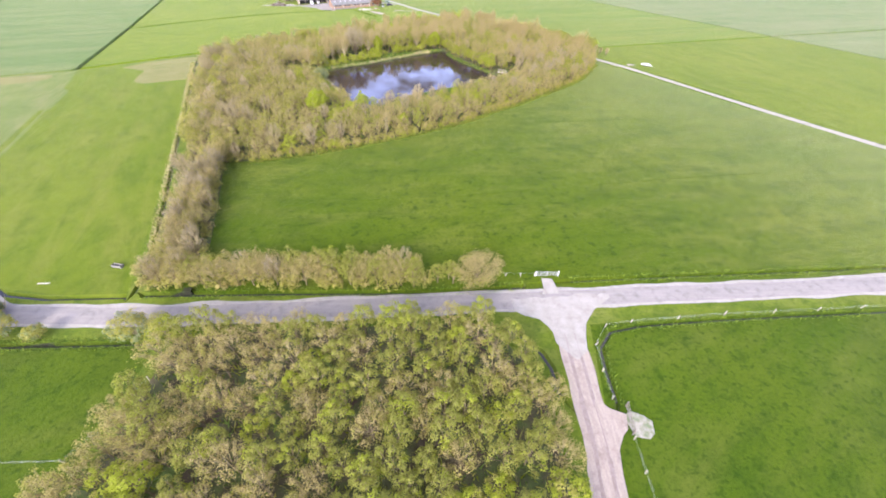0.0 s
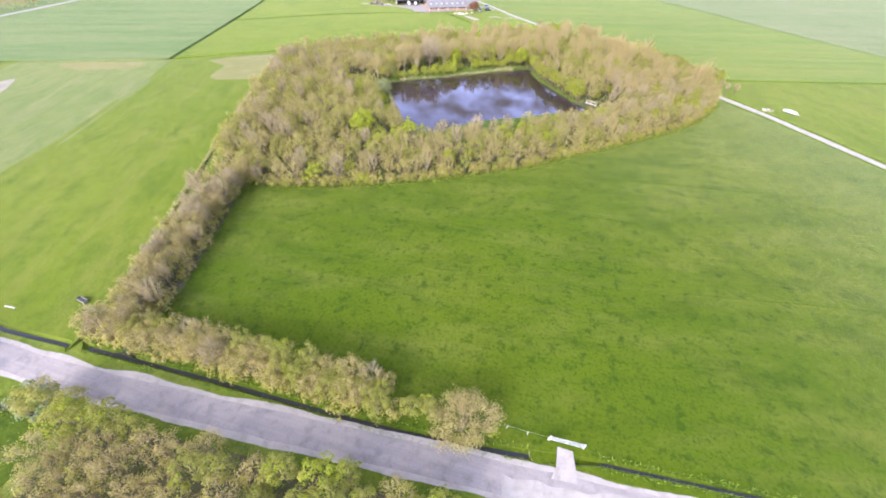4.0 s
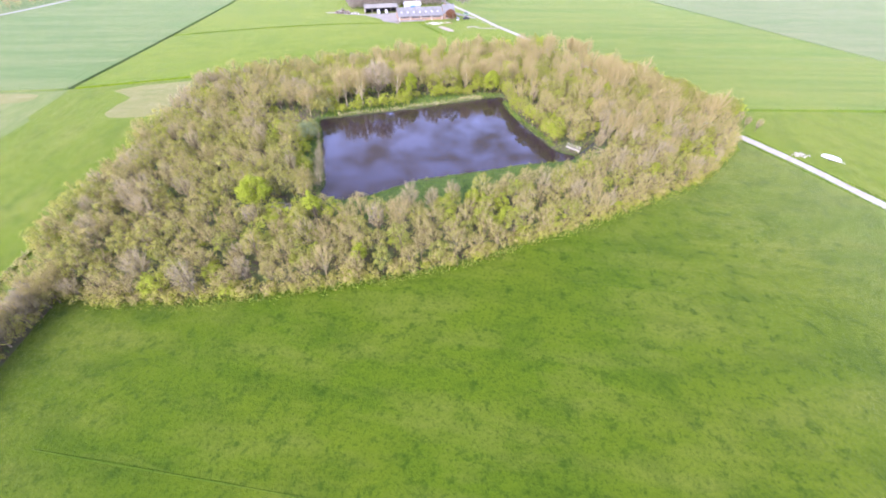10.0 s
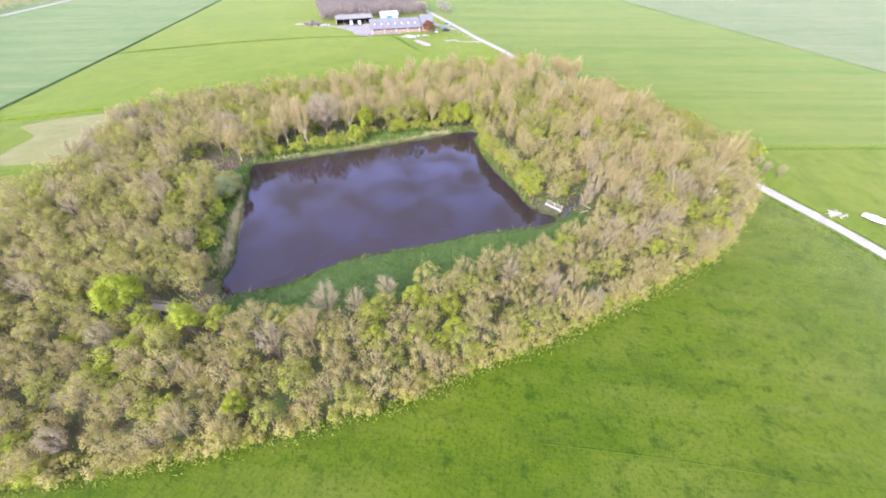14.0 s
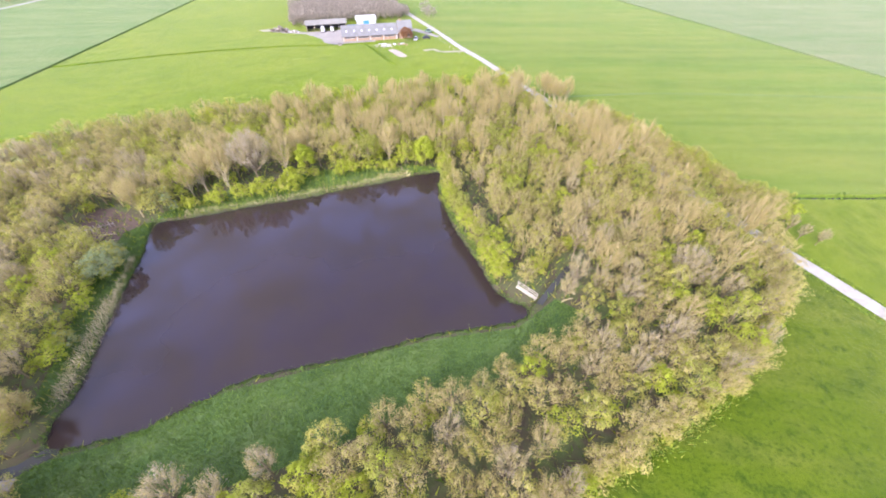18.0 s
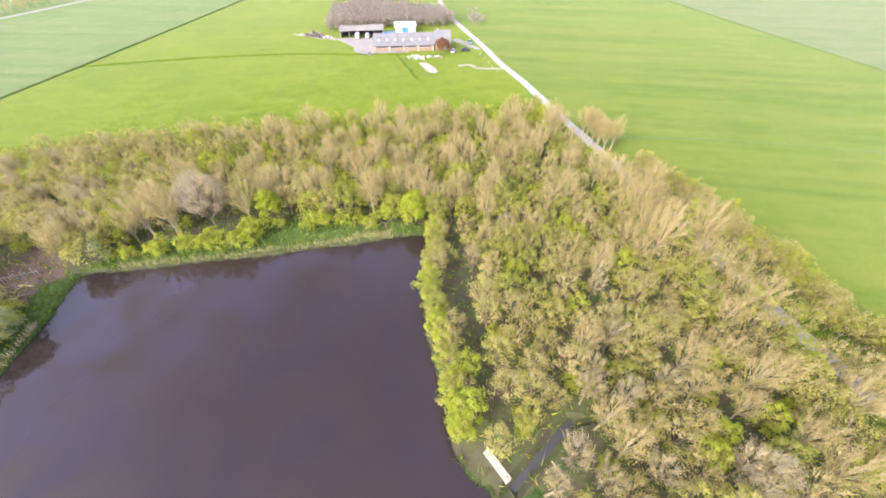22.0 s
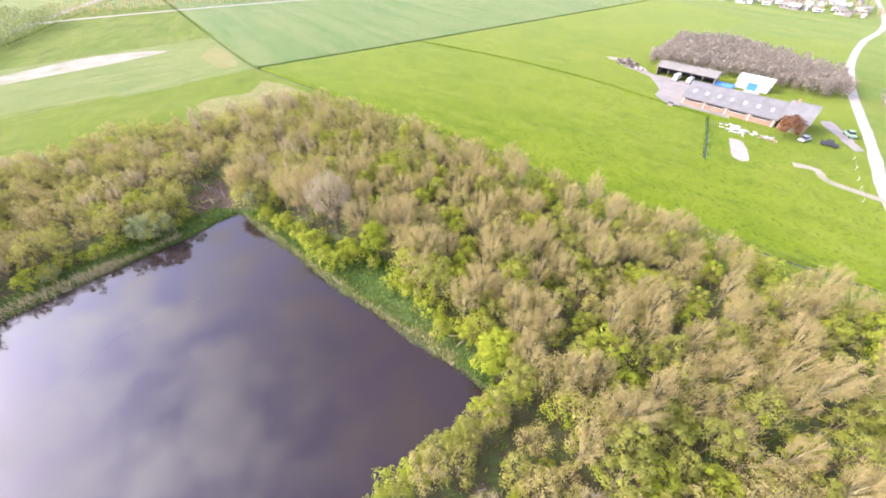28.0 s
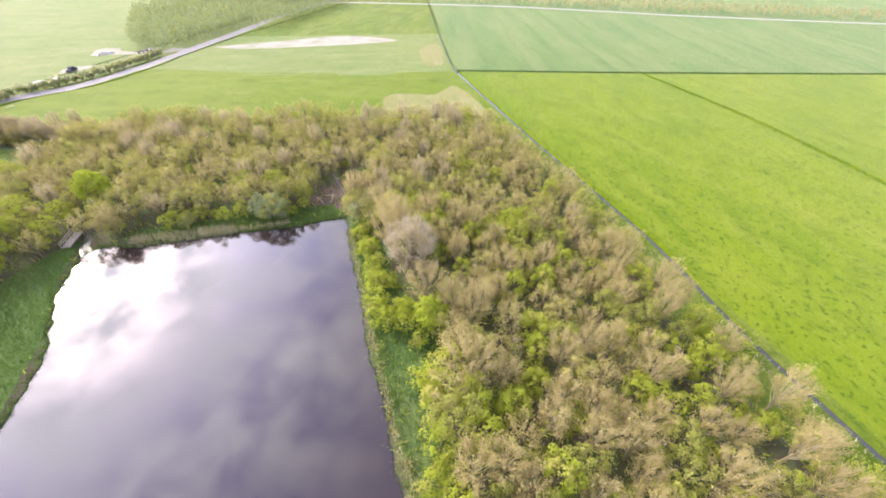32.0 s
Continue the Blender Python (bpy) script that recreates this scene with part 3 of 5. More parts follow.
def build_ground():
    from mathutils.geometry import delaunay_2d_cdt
    pts, edges = [], []

    def ring(points, closed=True):
        b = len(pts)
        pts.extend(points)
        edges.extend((b + i, b + i + 1) for i in range(len(points) - 1))
        if closed:
            edges.append((b + len(points) - 1, b))

    for key, (_, w, top, deep) in DITCHES.items():
        s = SMOOTHED[key]
        for half in (w, top):
            ring(offset_line(s, half) + offset_line(s, -half)[::-1])
    shore = SHORE
    for d in (-1.1, 0.0, 2.6):
        ring([p for p in offset_line(shore + shore[:1], d)[:-1]])
    for _, outline in FIELDS:
        ring(outline)
    for x in range(-300, 301, 15):
        for y in range(-45, 556, 15):
            pts.append((x + random.uniform(-4, 4), y + random.uniform(-4, 4)))
    for r in (700, 1200, 2400, 4600):
        for k in range(28):
            pts.append((r * math.cos(k * math.pi / 14), 200 + r * math.sin(k * math.pi / 14)))
    v, _, f, *_ = delaunay_2d_cdt([Vector(p) for p in pts], edges, [], 0, 0.001)
    P = np.array([(a.x, a.y) for a in v])
    z = ground_height(P) + np.where(np.abs(P[:, 0]) < 330, 0.05 * np.sin(P[:, 0] * 0.21) * np.cos(P[:, 1] * 0.17), 0.0)
    names = ["verge", "crop_far", "meadow", "west", "pale", "pasture", "strip", "crop", "lush", "bank", "tan", "floor", "soil", "ditchmud"]
    index = []
    centres = np.array([P[list(t)].mean(0) for t in f])
    low = np.array([z[list(t)].mean() for t in f])
    index = np.where(centres[:, 1] > 300, names.index("crop"), np.where(np.abs(centres[:, 0]) < 330, 0, names.index("strip")))
    for mat, outline in FIELDS[::-1]:
        index[inside_many(centres, outline)] = names.index(mat)
    index[low < -0.62] = names.index("ditchmud")
    me = mesh_of("ground", [(a.x, a.y, h) for a, h in zip(v, z.tolist())], [tuple(t) for t in f], [M[n] for n in names], index)
    tagged(part("ground", me, None), "flat green farmland of meadows, pastures and young crops", "ground", kind="structure")


build_ground()


def water_sheet(name, outline, z, mat, label):
    bm = bmesh.new()
    bm.faces.new([bm.verts.new((x, y, z)) for x, y in outline])
    bmesh.ops.triangulate(bm, faces=bm.faces)
    for f in bm.faces:
        if f.normal.z < 0:
            f.normal_flip()
    me = bpy.data.meshes.new(name)
    bm.to_mesh(me)
    bm.free()
    tagged(part(name, me, mat), label, "water", kind="structure")


water_sheet("pond_water", offset_line(SHORE + SHORE[:1], -0.3)[:-1], -0.5, M["water"], "still dark brown pond reflecting broken cloud")
for key, (line, w, top, deep) in DITCHES.items():
    s = SMOOTHED[key]
    half = w + 0.06
    water_sheet("ditch_water", offset_line(s, half) + offset_line(s, -half)[::-1], -deep + 0.14, M["ditch_water"], "narrow dark water standing in a field ditch")


def ribbon(name, line, half, z, mat, label, step=1.6, ragged=0.25, kind="structure"):
    s = smooth_line(line, step)
    rng = random.Random(len(s) * 7 + int(half * 10))
    verts, faces = [], []
    L, R = offset_line(s, half), offset_line(s, -half)
    for i, (a, b) in enumerate(zip(L, R)):
        c = s[i]
        for p in (a, b):
            k = 1 + ragged * 1.6 * noise.noise(Vector((p[0] * 0.16, p[1] * 0.16, half * 9))) / half + rng.uniform(-0.15, 0.15) * ragged / half
            verts.append((c[0] + (p[0] - c[0]) * k, c[1] + (p[1] - c[1]) * k, z))
        verts.append((c[0], c[1], z + 0.05))
        if i:
            n = 3 * i
            faces += [(n - 3, n - 1, n + 2, n), (n - 1, n - 2, n + 1, n + 2)]
    me = mesh_of(name, verts, [f[::-1] for f in faces])
    return tagged(part(name, me, mat), label, "road", kind=kind)


ribbon("road_verge", MAIN_ROAD, 2.6, 0.03, M["road"], "dusty pale gravel shoulder of the farm road", step=0.7, ragged=0.34)
ribbon("road", MAIN_ROAD, 1.9, 0.05, M["road_worn"], "worn pale asphalt farm road with dusty edges", ragged=0.12)
ribbon("farm_track", EAST_ROAD, 1.55, 0.04, M["road"], "narrow pale concrete farm road running past the wood", ragged=0.2)
ribbon("dirt_track", SOUTH_TRACK, 2.25, 0.06, M["track"], "pinkish dirt track rutted by tractor wheels", ragged=0.3)
ribbon("farm_drive", [(-39, 322), (-35, 325.4), (-30, 322.6), (-20, 326.5), (-18, 326.6)], 1.2, 0.05, M["bare"], "short pale gravel drive beside the farm road", ragged=0.3)


def patch(name, outline, z, mat, label, category="ground", ragged=0.35, seed=1):
    rng = random.Random(seed)
    ring = [(x + rng.uniform(-ragged, ragged), y + rng.uniform(-ragged, ragged)) for x, y in smooth_line(outline + outline[:1], 1.6)[:-1]]
    bm = bmesh.new()
    bm.faces.new([bm.verts.new((x, y, z)) for x, y in ring])
    bmesh.ops.triangulate(bm, faces=bm.faces)
    for f in bm.faces:
        if f.normal.z < 0:
            f.normal_flip()
    me = bpy.data.meshes.new(name)
    bm.to_mesh(me)
    bm.free()
    return tagged(part(name, me, mat), label, category, kind="structure")


for side in (-0.85, 0.85):
    ribbon("wheel_rut", offset_line(smooth_line(SOUTH_TRACK[1:], 3.0), side), 0.34, 0.085, M["rut"], "darker wheel rut in the dirt track", ragged=0.2)
patch("gate_mouth", [(24.6, 28.4), (26.2, 26.6), (28.4, 25.8), (28.4, 24.0), (26.8, 23.0), (25.6, 21.4), (24.6, 19.6), (24.0, 24)], 0.125, M["track"], "trodden pinkish dirt in front of the field gate", seed=5)
patch("junction", [(14.5, 47.4), (33, 49.2), (29.6, 45.4), (27.3, 42.2), (26.4, 39.5), (25.6, 36.5), (23.6, 35), (21.6, 36.5), (20.6, 40), (18.6, 42.8), (14.5, 44.4)], 0.13, M["road"], "pale dusty gravel junction of road and track")
patch("gate_apron", [(20.6, 48), (23.9, 48.4), (23.5, 50.8), (23.5, 53.3), (20.9, 53.1), (20.9, 50.6)], 0.07, M["road"], "pale gravel crossing in front of the field gate")
patch("gravel_patch", [(28.2, 25.8), (29.4, 26.6), (31.0, 26.2), (32.3, 25.0), (31.8, 23.6), (30.4, 22.7), (28.6, 23.0)], 0.06, M["gravel"], "rubble patch beside the dirt track", seed=3, ragged=0.3)


# ---- trees ----
def crown_hubs(rng, n, h, r, base, shape):
    """Centres of the rounded boughs that make up a crown, spread evenly over it from the top down."""
    out = []
    tall = (h - base) / 2
    turn = rng.uniform(0, 6.28)
    lobes = rng.uniform(0, 6.28)
    for i in range(n):
        k = (i + 0.5) / n
        up = 1 - 1.5 * k
        flat = math.sqrt(max(0.0, 1 - up * up))
        a = turn + i * 2.39996 + rng.uniform(-0.3, 0.3)
        q = rng.uniform(0.6, 0.84) * (1 + 0.14 * math.sin(2 * a + lobes) + 0.08 * math.sin(3 * a))
        if shape == "vase":
            flat *= 0.72 + 0.28 * (up + 0.5) / 1.5
        elif shape == "cone":
            flat *= 0.45 + 0.7 * k
        out.append((r * q * flat * math.cos(a), r * q * flat * math.sin(a), base + tall + tall * q * up))
    return np.array(out)


def unit(v):
    return v / (np.linalg.norm(v, axis=1)[:, None] + 1e-6)


def build_tree_meshes(seed, h, r, shape, twigs, leaves, leaf_size, mats, clump=0.36, base_k=0.3, stems=1, bark="bark", puffs=20, rise=1.0, second=0.3, low=0.0):
    """Trunk mesh (stem, limbs) and crown mesh (twigs and leaves in rounded boughs) of one tree."""
    rng = random.Random(seed)
    nr = np.random.RandomState(seed)
    base = h * base_k
    hubs = crown_hubs(rng, puffs, h, r, base, shape)
    reach = clump * r * nr.uniform(0.75, 1.25, puffs)
    heart = np.array((0, 0, base + 0.3 * (h - base)))
    away = unit((hubs - heart) * np.array((1, 1, 1.1)) + np.array((0, 0, 0.25 * r)))
    verts, faces = [], []
    r0 = 0.02 * h / (1 if stems == 1 else 1.4)
    feet = []
    for s in range(stems):
        lean = Vector((rng.uniform(-1, 1), rng.uniform(-1, 1), 0)) * (0.1 if stems == 1 else 0.45)
        foot = lean * (0.0 if stems == 1 else 0.5)
        top = Vector((0, 0, base + 0.62 * (h - base))) + lean * h * 0.22
        mid = foot.lerp(top, 0.5) + Vector((rng.uniform(-0.15, 0.15), rng.uniform(-0.15, 0.15), 0))
        tube(verts, faces, [foot, mid, top], [r0, r0 * 0.75, r0 * 0.3], 5)
        feet.append((foot, top, len(verts) - 15))
    for i, p in enumerate(hubs):
        foot, top, ring = feet[i % stems]
        p = Vector(p)
        k = min(0.95, max(0.3, (p.z / h) * 0.8 - rng.uniform(0.08, 0.25)))
        start = foot.lerp(top, k)
        bend = start.lerp(p, 0.55) + Vector((0, 0, -0.04 * h * rng.random()))
        n = len(verts)
        tube(verts, faces, [start, bend, p], [r0 * 0.32, r0 * 0.2, r0 * 0.08], 3)
        faces.append((n, n + 1, ring + (5 if k < 0.75 else 10) + i % 5))
    trunk = mesh_of("trunk", verts, faces, [M[bark]])
    # twigs: a fine broom on each bough, spreading from its foot to its rim
    own = nr.randint(0, puffs, twigs)
    start = hubs[own] - away[own] * reach[own][:, None] * nr.uniform(0.2, 1.2, (twigs, 1)) + nr.normal(0, 0.05, (twigs, 3)) * r
    tip_way = unit(away[own] * 0.95 + nr.normal(0, 0.55, (twigs, 3)) + np.array((0, 0, 0.25 * rise)))
    tip = hubs[own] + tip_way * reach[own][:, None] * nr.uniform(0.75, 1.18, (twigs, 1)) * np.array((1, 1, rise))
    side = unit(np.cross(tip - start, nr.normal(0, 1, (twigs, 3)))) * nr.uniform(0.014, 0.028, (twigs, 1))
    tv = np.stack([start - side, start + side, tip], 1).reshape(-1, 3)
    # leaves and buds: a loose shell round each bough, turned outwards
    own = nr.randint(0, puffs, leaves)
    ball = unit(nr.normal(0, 1, (leaves, 3)) + away[own] * 0.75 + np.array((0, 0, 0.3)))
    far = nr.uniform(0.35, 1.0, (leaves, 1)) ** 0.6
    stray = nr.random(leaves) < 0.1
    far[stray] *= 1.3
    lp = hubs[own] + ball * reach[own][:, None] * far * np.array((1, 1, rise))
    lp[:, 2] = np.maximum(lp[:, 2], 0.1)
    face = unit(ball + away[own] * 0.35 + nr.normal(0, 0.33, (leaves, 3)))
    a = unit(np.cross(face, nr.normal(0, 1, (leaves, 3))))
    b = np.cross(face, a)
    size = nr.uniform(0.6, 1.25, (leaves, 1)) * leaf_size
    lv = np.stack([lp - a * size * 0.55 - b * size * 0.35, lp + a * size * 0.55 - b * size * 0.35, lp + b * size * 0.65], 1).reshape(-1, 3)
    n = len(tv)
    f = [(3 * i, 3 * i + 1, 3 * i + 2) for i in range(twigs)] + [(n + 3 * i, n + 3 * i + 1, n + 3 * i + 2) for i in range(leaves)]
    other = np.where(nr.random(leaves) < 0.75, (nr.random(puffs) < second)[own], nr.random(leaves) < second).astype(int) + 1
    other[(own > (1 - low) * puffs) & (nr.random(leaves) < 0.75)] = 2      # the lowest boughs are in leaf first
    crown = mesh_of("crown", np.vstack([tv, lv]).tolist(), f, [M[k] for k in mats], [0] * twigs + other.tolist())
    return trunk, crown


TREE_KINDS = {}


def tree_kind(name, variants, label, **kw):
    made = []
    for i in range(variants):
        h = kw["h"] * (0.9 + 0.2 * i / max(1, variants - 1))
        opts = {k: v for k, v in kw.items() if k not in ("h", "r")}
        made.append((h, build_tree_meshes(hash_of(name) + i * 17, h, kw["r"] * (0.9 + 0.07 * (i % 4)), **opts)))
    TREE_KINDS[name] = (made, label)


def hash_of(text):
    return sum((i + 3) * ord(c) for i, c in enumerate(text)) % 9973


tree_kind("ash_tree", 7, "tall nearly bare tree with a fan of beige twigs", h=9.4, r=3.0, shape="vase", twigs=760, leaves=680, leaf_size=0.15, mats=("twig_pale", "leaf_brown", "leaf_lime"), base_k=0.2, bark="pale_bark", puffs=24, clump=0.34, rise=1.2, second=0.08, low=0.3)
tree_kind("birch_tree", 6, "slender brown-budded tree with a hazy crown", h=7.9, r=2.5, shape="round", twigs=340, leaves=960, leaf_size=0.165, mats=("twig", "leaf_brown", "leaf_olive"), base_k=0.14, puffs=22, rise=1.15, second=0.15, low=0.35)
tree_kind("hornbeam_tree", 6, "brownish-olive tree with swelling buds", h=7.7, r=2.5, shape="round", twigs=260, leaves=1040, leaf_size=0.19, mats=("twig_grey", "leaf_olive", "leaf_brown"), base_k=0.12, puffs=18, second=0.4)
tree_kind("hazel_tree", 5, "many-stemmed brown hazel with young leaves", h=7.0, r=2.5, shape="round", twigs=400, leaves=860, leaf_size=0.17, mats=("twig", "leaf_brown", "leaf_olive"), base_k=0.1, stems=3, puffs=20, second=0.3)
tree_kind("alder_tree", 7, "olive tree just coming into leaf", h=8.2, r=2.25, shape="round", twigs=120, leaves=1180, leaf_size=0.215, mats=("twig", "leaf_moss", "leaf_lime"), base_k=0.12, puffs=17, second=0.2)
tree_kind("elm_tree", 7, "spreading olive tree with half-open leaves", h=7.6, r=2.5, shape="round", twigs=160, leaves=1140, leaf_size=0.21, mats=("twig_grey", "leaf_olive", "leaf_moss"), base_k=0.12, puffs=19, second=0.35)
tree_kind("maple_tree", 6, "small tree in fresh yellow-green leaf", h=7.0, r=2.4, shape="round", twigs=40, leaves=1180, leaf_size=0.235, mats=("twig", "leaf_lime", "leaf_olive"), base_k=0.1, puffs=17, second=0.25)
tree_kind("grey_poplar", 5, "leafless grey-brown tree of fine twigs", h=8.2, r=2.55, shape="vase", twigs=760, leaves=520, leaf_size=0.16, mats=("twig_grey", "leaf_brown", "leaf_mauve"), base_k=0.18, puffs=20, rise=1.3)
tree_kind("willow_tree", 4, "round grey-green willow overhanging the bank", h=5.6, r=3.0, shape="round", twigs=100, leaves=2100, leaf_size=0.25, mats=("twig", "leaf_olive", "leaf_grey"), base_k=0.06, stems=3, puffs=24)
tree_kind("thorn_bush", 5, "low bush in young green leaf", h=3.2, r=1.7, shape="round", twigs=24, leaves=520, leaf_size=0.26, mats=("twig", "leaf_lime", "leaf_olive"), base_k=0.04, stems=2, puffs=11, clump=0.45)
tree_kind("bramble_bush", 4, "low tangled olive-brown bush", h=2.6, r=1.7, shape="round", twigs=110, leaves=380, leaf_size=0.24, mats=("twig", "leaf_olive", "leaf_brown"), base_k=0.03, stems=2, puffs=11, clump=0.45)


def plant(kind, x, y, scale=1.0, label="", group="", lean=0.0, rng=random):
    made, lab = TREE_KINDS[kind]
    h, (trunk, crown) = made[rng.randrange(len(made))]
    m = pose(x, y, -0.05, rng.uniform(-3, 3), rng.uniform(-3, 3), rng.uniform(0, 360)) @ Matrix.Diagonal((scale * rng.uniform(0.9, 1.12), scale * rng.uniform(0.9, 1.12), scale, 1))
    e = thing(kind, m, label or lab, "bush" if "bush" in kind else "tree", group)
    part("trunk", trunk, None, e)
    part("crown", crown, None, e)
    return e


def scatter(outline, gap, rng, keep=None):
    """Places in the outline at least a gap apart; keep takes an array of places."""
    xs, ys = [p[0] for p in outline], [p[1] for p in outline]
    tries = int((max(xs) - min(xs)) * (max(ys) - min(ys)) / gap ** 2 * 14)
    P = np.array([(rng.uniform(min(xs), max(xs)), rng.uniform(min(ys), max(ys))) for _ in range(tries)])
    P = P[inside_many(P, outline)]
    if keep is not None:
        P = P[keep(P)]
    cells, out = {}, []
    for x, y in P.tolist():
        i, j = int(x // gap), int(y // gap)
        if any((x - u) ** 2 + (y - v) ** 2 < gap * gap for a in (-1, 0, 1) for b in (-1, 0, 1) for u, v in cells.get((i + a, j + b), ())):
            continue
        cells.setdefault((i, j), []).append((x, y))
        out.append((x, y))
    return out


def pick(rng, table):
    q = rng.random() * sum(w for _, w in table)
    for k, w in table:
        q -= w
        if q <= 0:
            return k
    return table[-1][0]


tree_rng = random.Random(41)
pond_ring = POND + POND[:1]


KEEP_CLEAR = [(-67, 174, 5.6), (-61, 172.5, 4.0), (-57.5, 183.2, 3.2), (-6.2, 219.5, 3.0), (-43.6, 200.6, 6.2), (-33.6, 207.6, 4.0), (-43.2, 129.1, 4.2), (-26.7, 127.4, 2.2), (-12.4, 118.9, 2.0), (-39, 132.2, 2.6), (-34, 132.4, 2.6), (-35, 129, 2.2)]


def wood_ok(P):
    good = ~inside_many(P, POND) & (line_distance(P, pond_ring) > 2.0)
    for zone in (SOUTH_BANK, NORTH_BANK, WEST_BANK, FIELDS[4][1]):
        good &= ~inside_many(P, zone)
    for x, y, gap in KEEP_CLEAR:
        good &= np.hypot(P[:, 0] - x, P[:, 1] - y) > gap
    for line, gap in ((EAST_PATH, 2.3), (DITCHES["backwater"][0], 1.8), (DITCHES["outlet"][0], 1.8), (EAST_ROAD, 2.7)):
        good &= line_distance(P, line) > gap
    return good


def wood_mix(x, y):
    if y < 100:                       # hedge on the west side of the meadow
        return [("birch_tree", 3.5), ("grey_poplar", 4.5), ("hornbeam_tree", 3)]
    if x > 3 and y > 190 and y - 190 > -0.9 * (x - 60):
        if y > 228:
            return [("ash_tree", 5), ("birch_tree", 2), ("maple_tree", 1), ("hornbeam_tree", 1), ("alder_tree", 2)]
        return [("ash_tree", 2), ("birch_tree", 3.0), ("elm_tree", 1.6), ("alder_tree", 1.0), ("maple_tree", 1.1), ("hornbeam_tree", 3)]
    if (y - 216) - 0.66 * x > 0 and x > -62:   # beyond the pond to the north
        return [("ash_tree", 4.5), ("alder_tree", 1.8), ("maple_tree", 2.8), ("birch_tree", 1.0), ("hornbeam_tree", 0.8)]
    if x < -40:
        return [("elm_tree", 4.4), ("hornbeam_tree", 2.6), ("birch_tree", 1.5), ("hazel_tree", 1.6), ("grey_poplar", 1), ("maple_tree", 0.5)]
    return [("alder_tree", 1.2), ("elm_tree", 1.6), ("hornbeam_tree", 2), ("birch_tree", 2.2), ("hazel_tree", 2.2), ("maple_tree", 1.4), ("ash_tree", 0.6), ("grey_poplar", 5 if x > 32 else 0.8), ("birch_tree", 2 if x > 32 else 0)]


def plant_woods():
    R = tree_rng
    for x, y in scatter(WOOD, 3.05, R, wood_ok):
        k = pick(R, wood_mix(x, y))
        by_bank = 1.2 if (y - 216) - 0.66 * x > 0 and line_distance(np.array([(x, y)]), POND[:6])[0] < 17 else 1.0
        plant(k, x, y, by_bank * R.uniform(0.82, 1.1) * (0.85 if y < 100 else 1.22 if x > 4 and y > 205 and y > 292 - 1.3 * (x - 5) - 16 else 1.0), rng=R, group="trees of the pond wood")
    for i in range(26):               # the hedge, thickened
        t = i / 25
        x, y = -53.5 - 11 * t, 54 + 45 * t
        for off in (-0.6, 2.2):
            k = pick(R, [("birch_tree", 3.5), ("grey_poplar", 4.5), ("hornbeam_tree", 3)])
            plant(k, x + off + R.uniform(-0.6, 0.6), y + R.uniform(-0.7, 0.7), R.uniform(0.72, 0.92), rng=R, group="hedge along the meadow")
    for x, y in scatter(SOUTH_WOOD, 2.9, R):
        k = pick(R, [("alder_tree", 5.4), ("maple_tree", 1.2), ("hornbeam_tree", 1.4), ("birch_tree", 0.8)] if x > -22 else [("alder_tree", 3), ("hornbeam_tree", 2), ("birch_tree", 2), ("hazel_tree", 3), ("maple_tree", 0.8)])
        plant(k, x, y, R.uniform(0.82, 1.04), rng=R, group="trees of the wood by the road")
    x = -54.0
    while x < -1.5:                   # hedge along the road, two rows
        for row in (49.0, 50.6, 52.2):
            k = pick(R, [("birch_tree", 3), ("hornbeam_tree", 3), ("grey_poplar", 2 if x < -30 else 0.6), ("alder_tree", 1 if x < -20 else 4)])
            plant(k, x + R.uniform(-0.5, 0.5), row + 0.03 * (x + 50) + R.uniform(-0.4, 0.5), R.uniform(0.72, 0.92), rng=R, group="hedge along the road")
        x += R.uniform(2.2, 3.0)
    for x, y in ((0.4, 51.4), (2.6, 52.4), (3.4, 51.2)):
        plant("alder_tree", x, y, R.uniform(0.6, 0.72), rng=R, group="hedge along the road")
    for x, y in ((20.6, 278.2), (22.2, 276.0), (24.0, 273.4), (26.0, 274.6), (24.2, 277.4), (27.8, 270.2), (25.6, 271.6), (29.4, 271.4), (22.0, 279.6)):
        plant("ash_tree", x, y, R.uniform(0.9, 1.1), "bare beige tree on the farm road's far side", rng=R, group="trees along the farm road")
    for i in range(84):               # far side of the farm road
        t = i / 83
        if t > 0.88 and i % 3:
            continue
        off = R.uniform(1.9, 3.0 + 4.0 * min(1.0, 3 * t))
        k = pick(R, [("alder_tree", 2.5), ("maple_tree", 0.8), ("hornbeam_tree", 3), ("birch_tree", 3)] if t < 0.88 else [("grey_poplar", 1)])
        plant(k, 35 + 44 * t + 0.79 * off, 260 - 54 * t + 0.61 * off, R.uniform(0.8, 1.0) * (0.62 if t > 0.88 else 1.0), rng=R, group="trees along the farm road")
    shore = smooth_line(POND[5:11], 1.9)
    for x, y in shore:                # fresh green row on the east bank
        plant(pick(R, [("maple_tree", 3), ("alder_tree", 2)]), x + 1.2 + R.uniform(-0.3, 0.7), y + 0.8 + R.uniform(-0.4, 0.4), R.uniform(0.72, 0.95), rng=R, group="trees along the east bank")
    for x, y in smooth_line([(-55, 184.6), (-44, 192.4), (-33, 200.4)], 2.6) + smooth_line([(-25, 209.5), (-14, 215), (-6, 219.5), (-2, 222.5)], 2.0):
        plant("maple_tree" if x > -10 else "thorn_bush", x + R.uniform(-1, 1), y + R.uniform(-0.8, 1.2), R.uniform(0.7, 0.95) if x > -10 else R.uniform(0.8, 1.45), rng=R, group="bushes on the north bank")
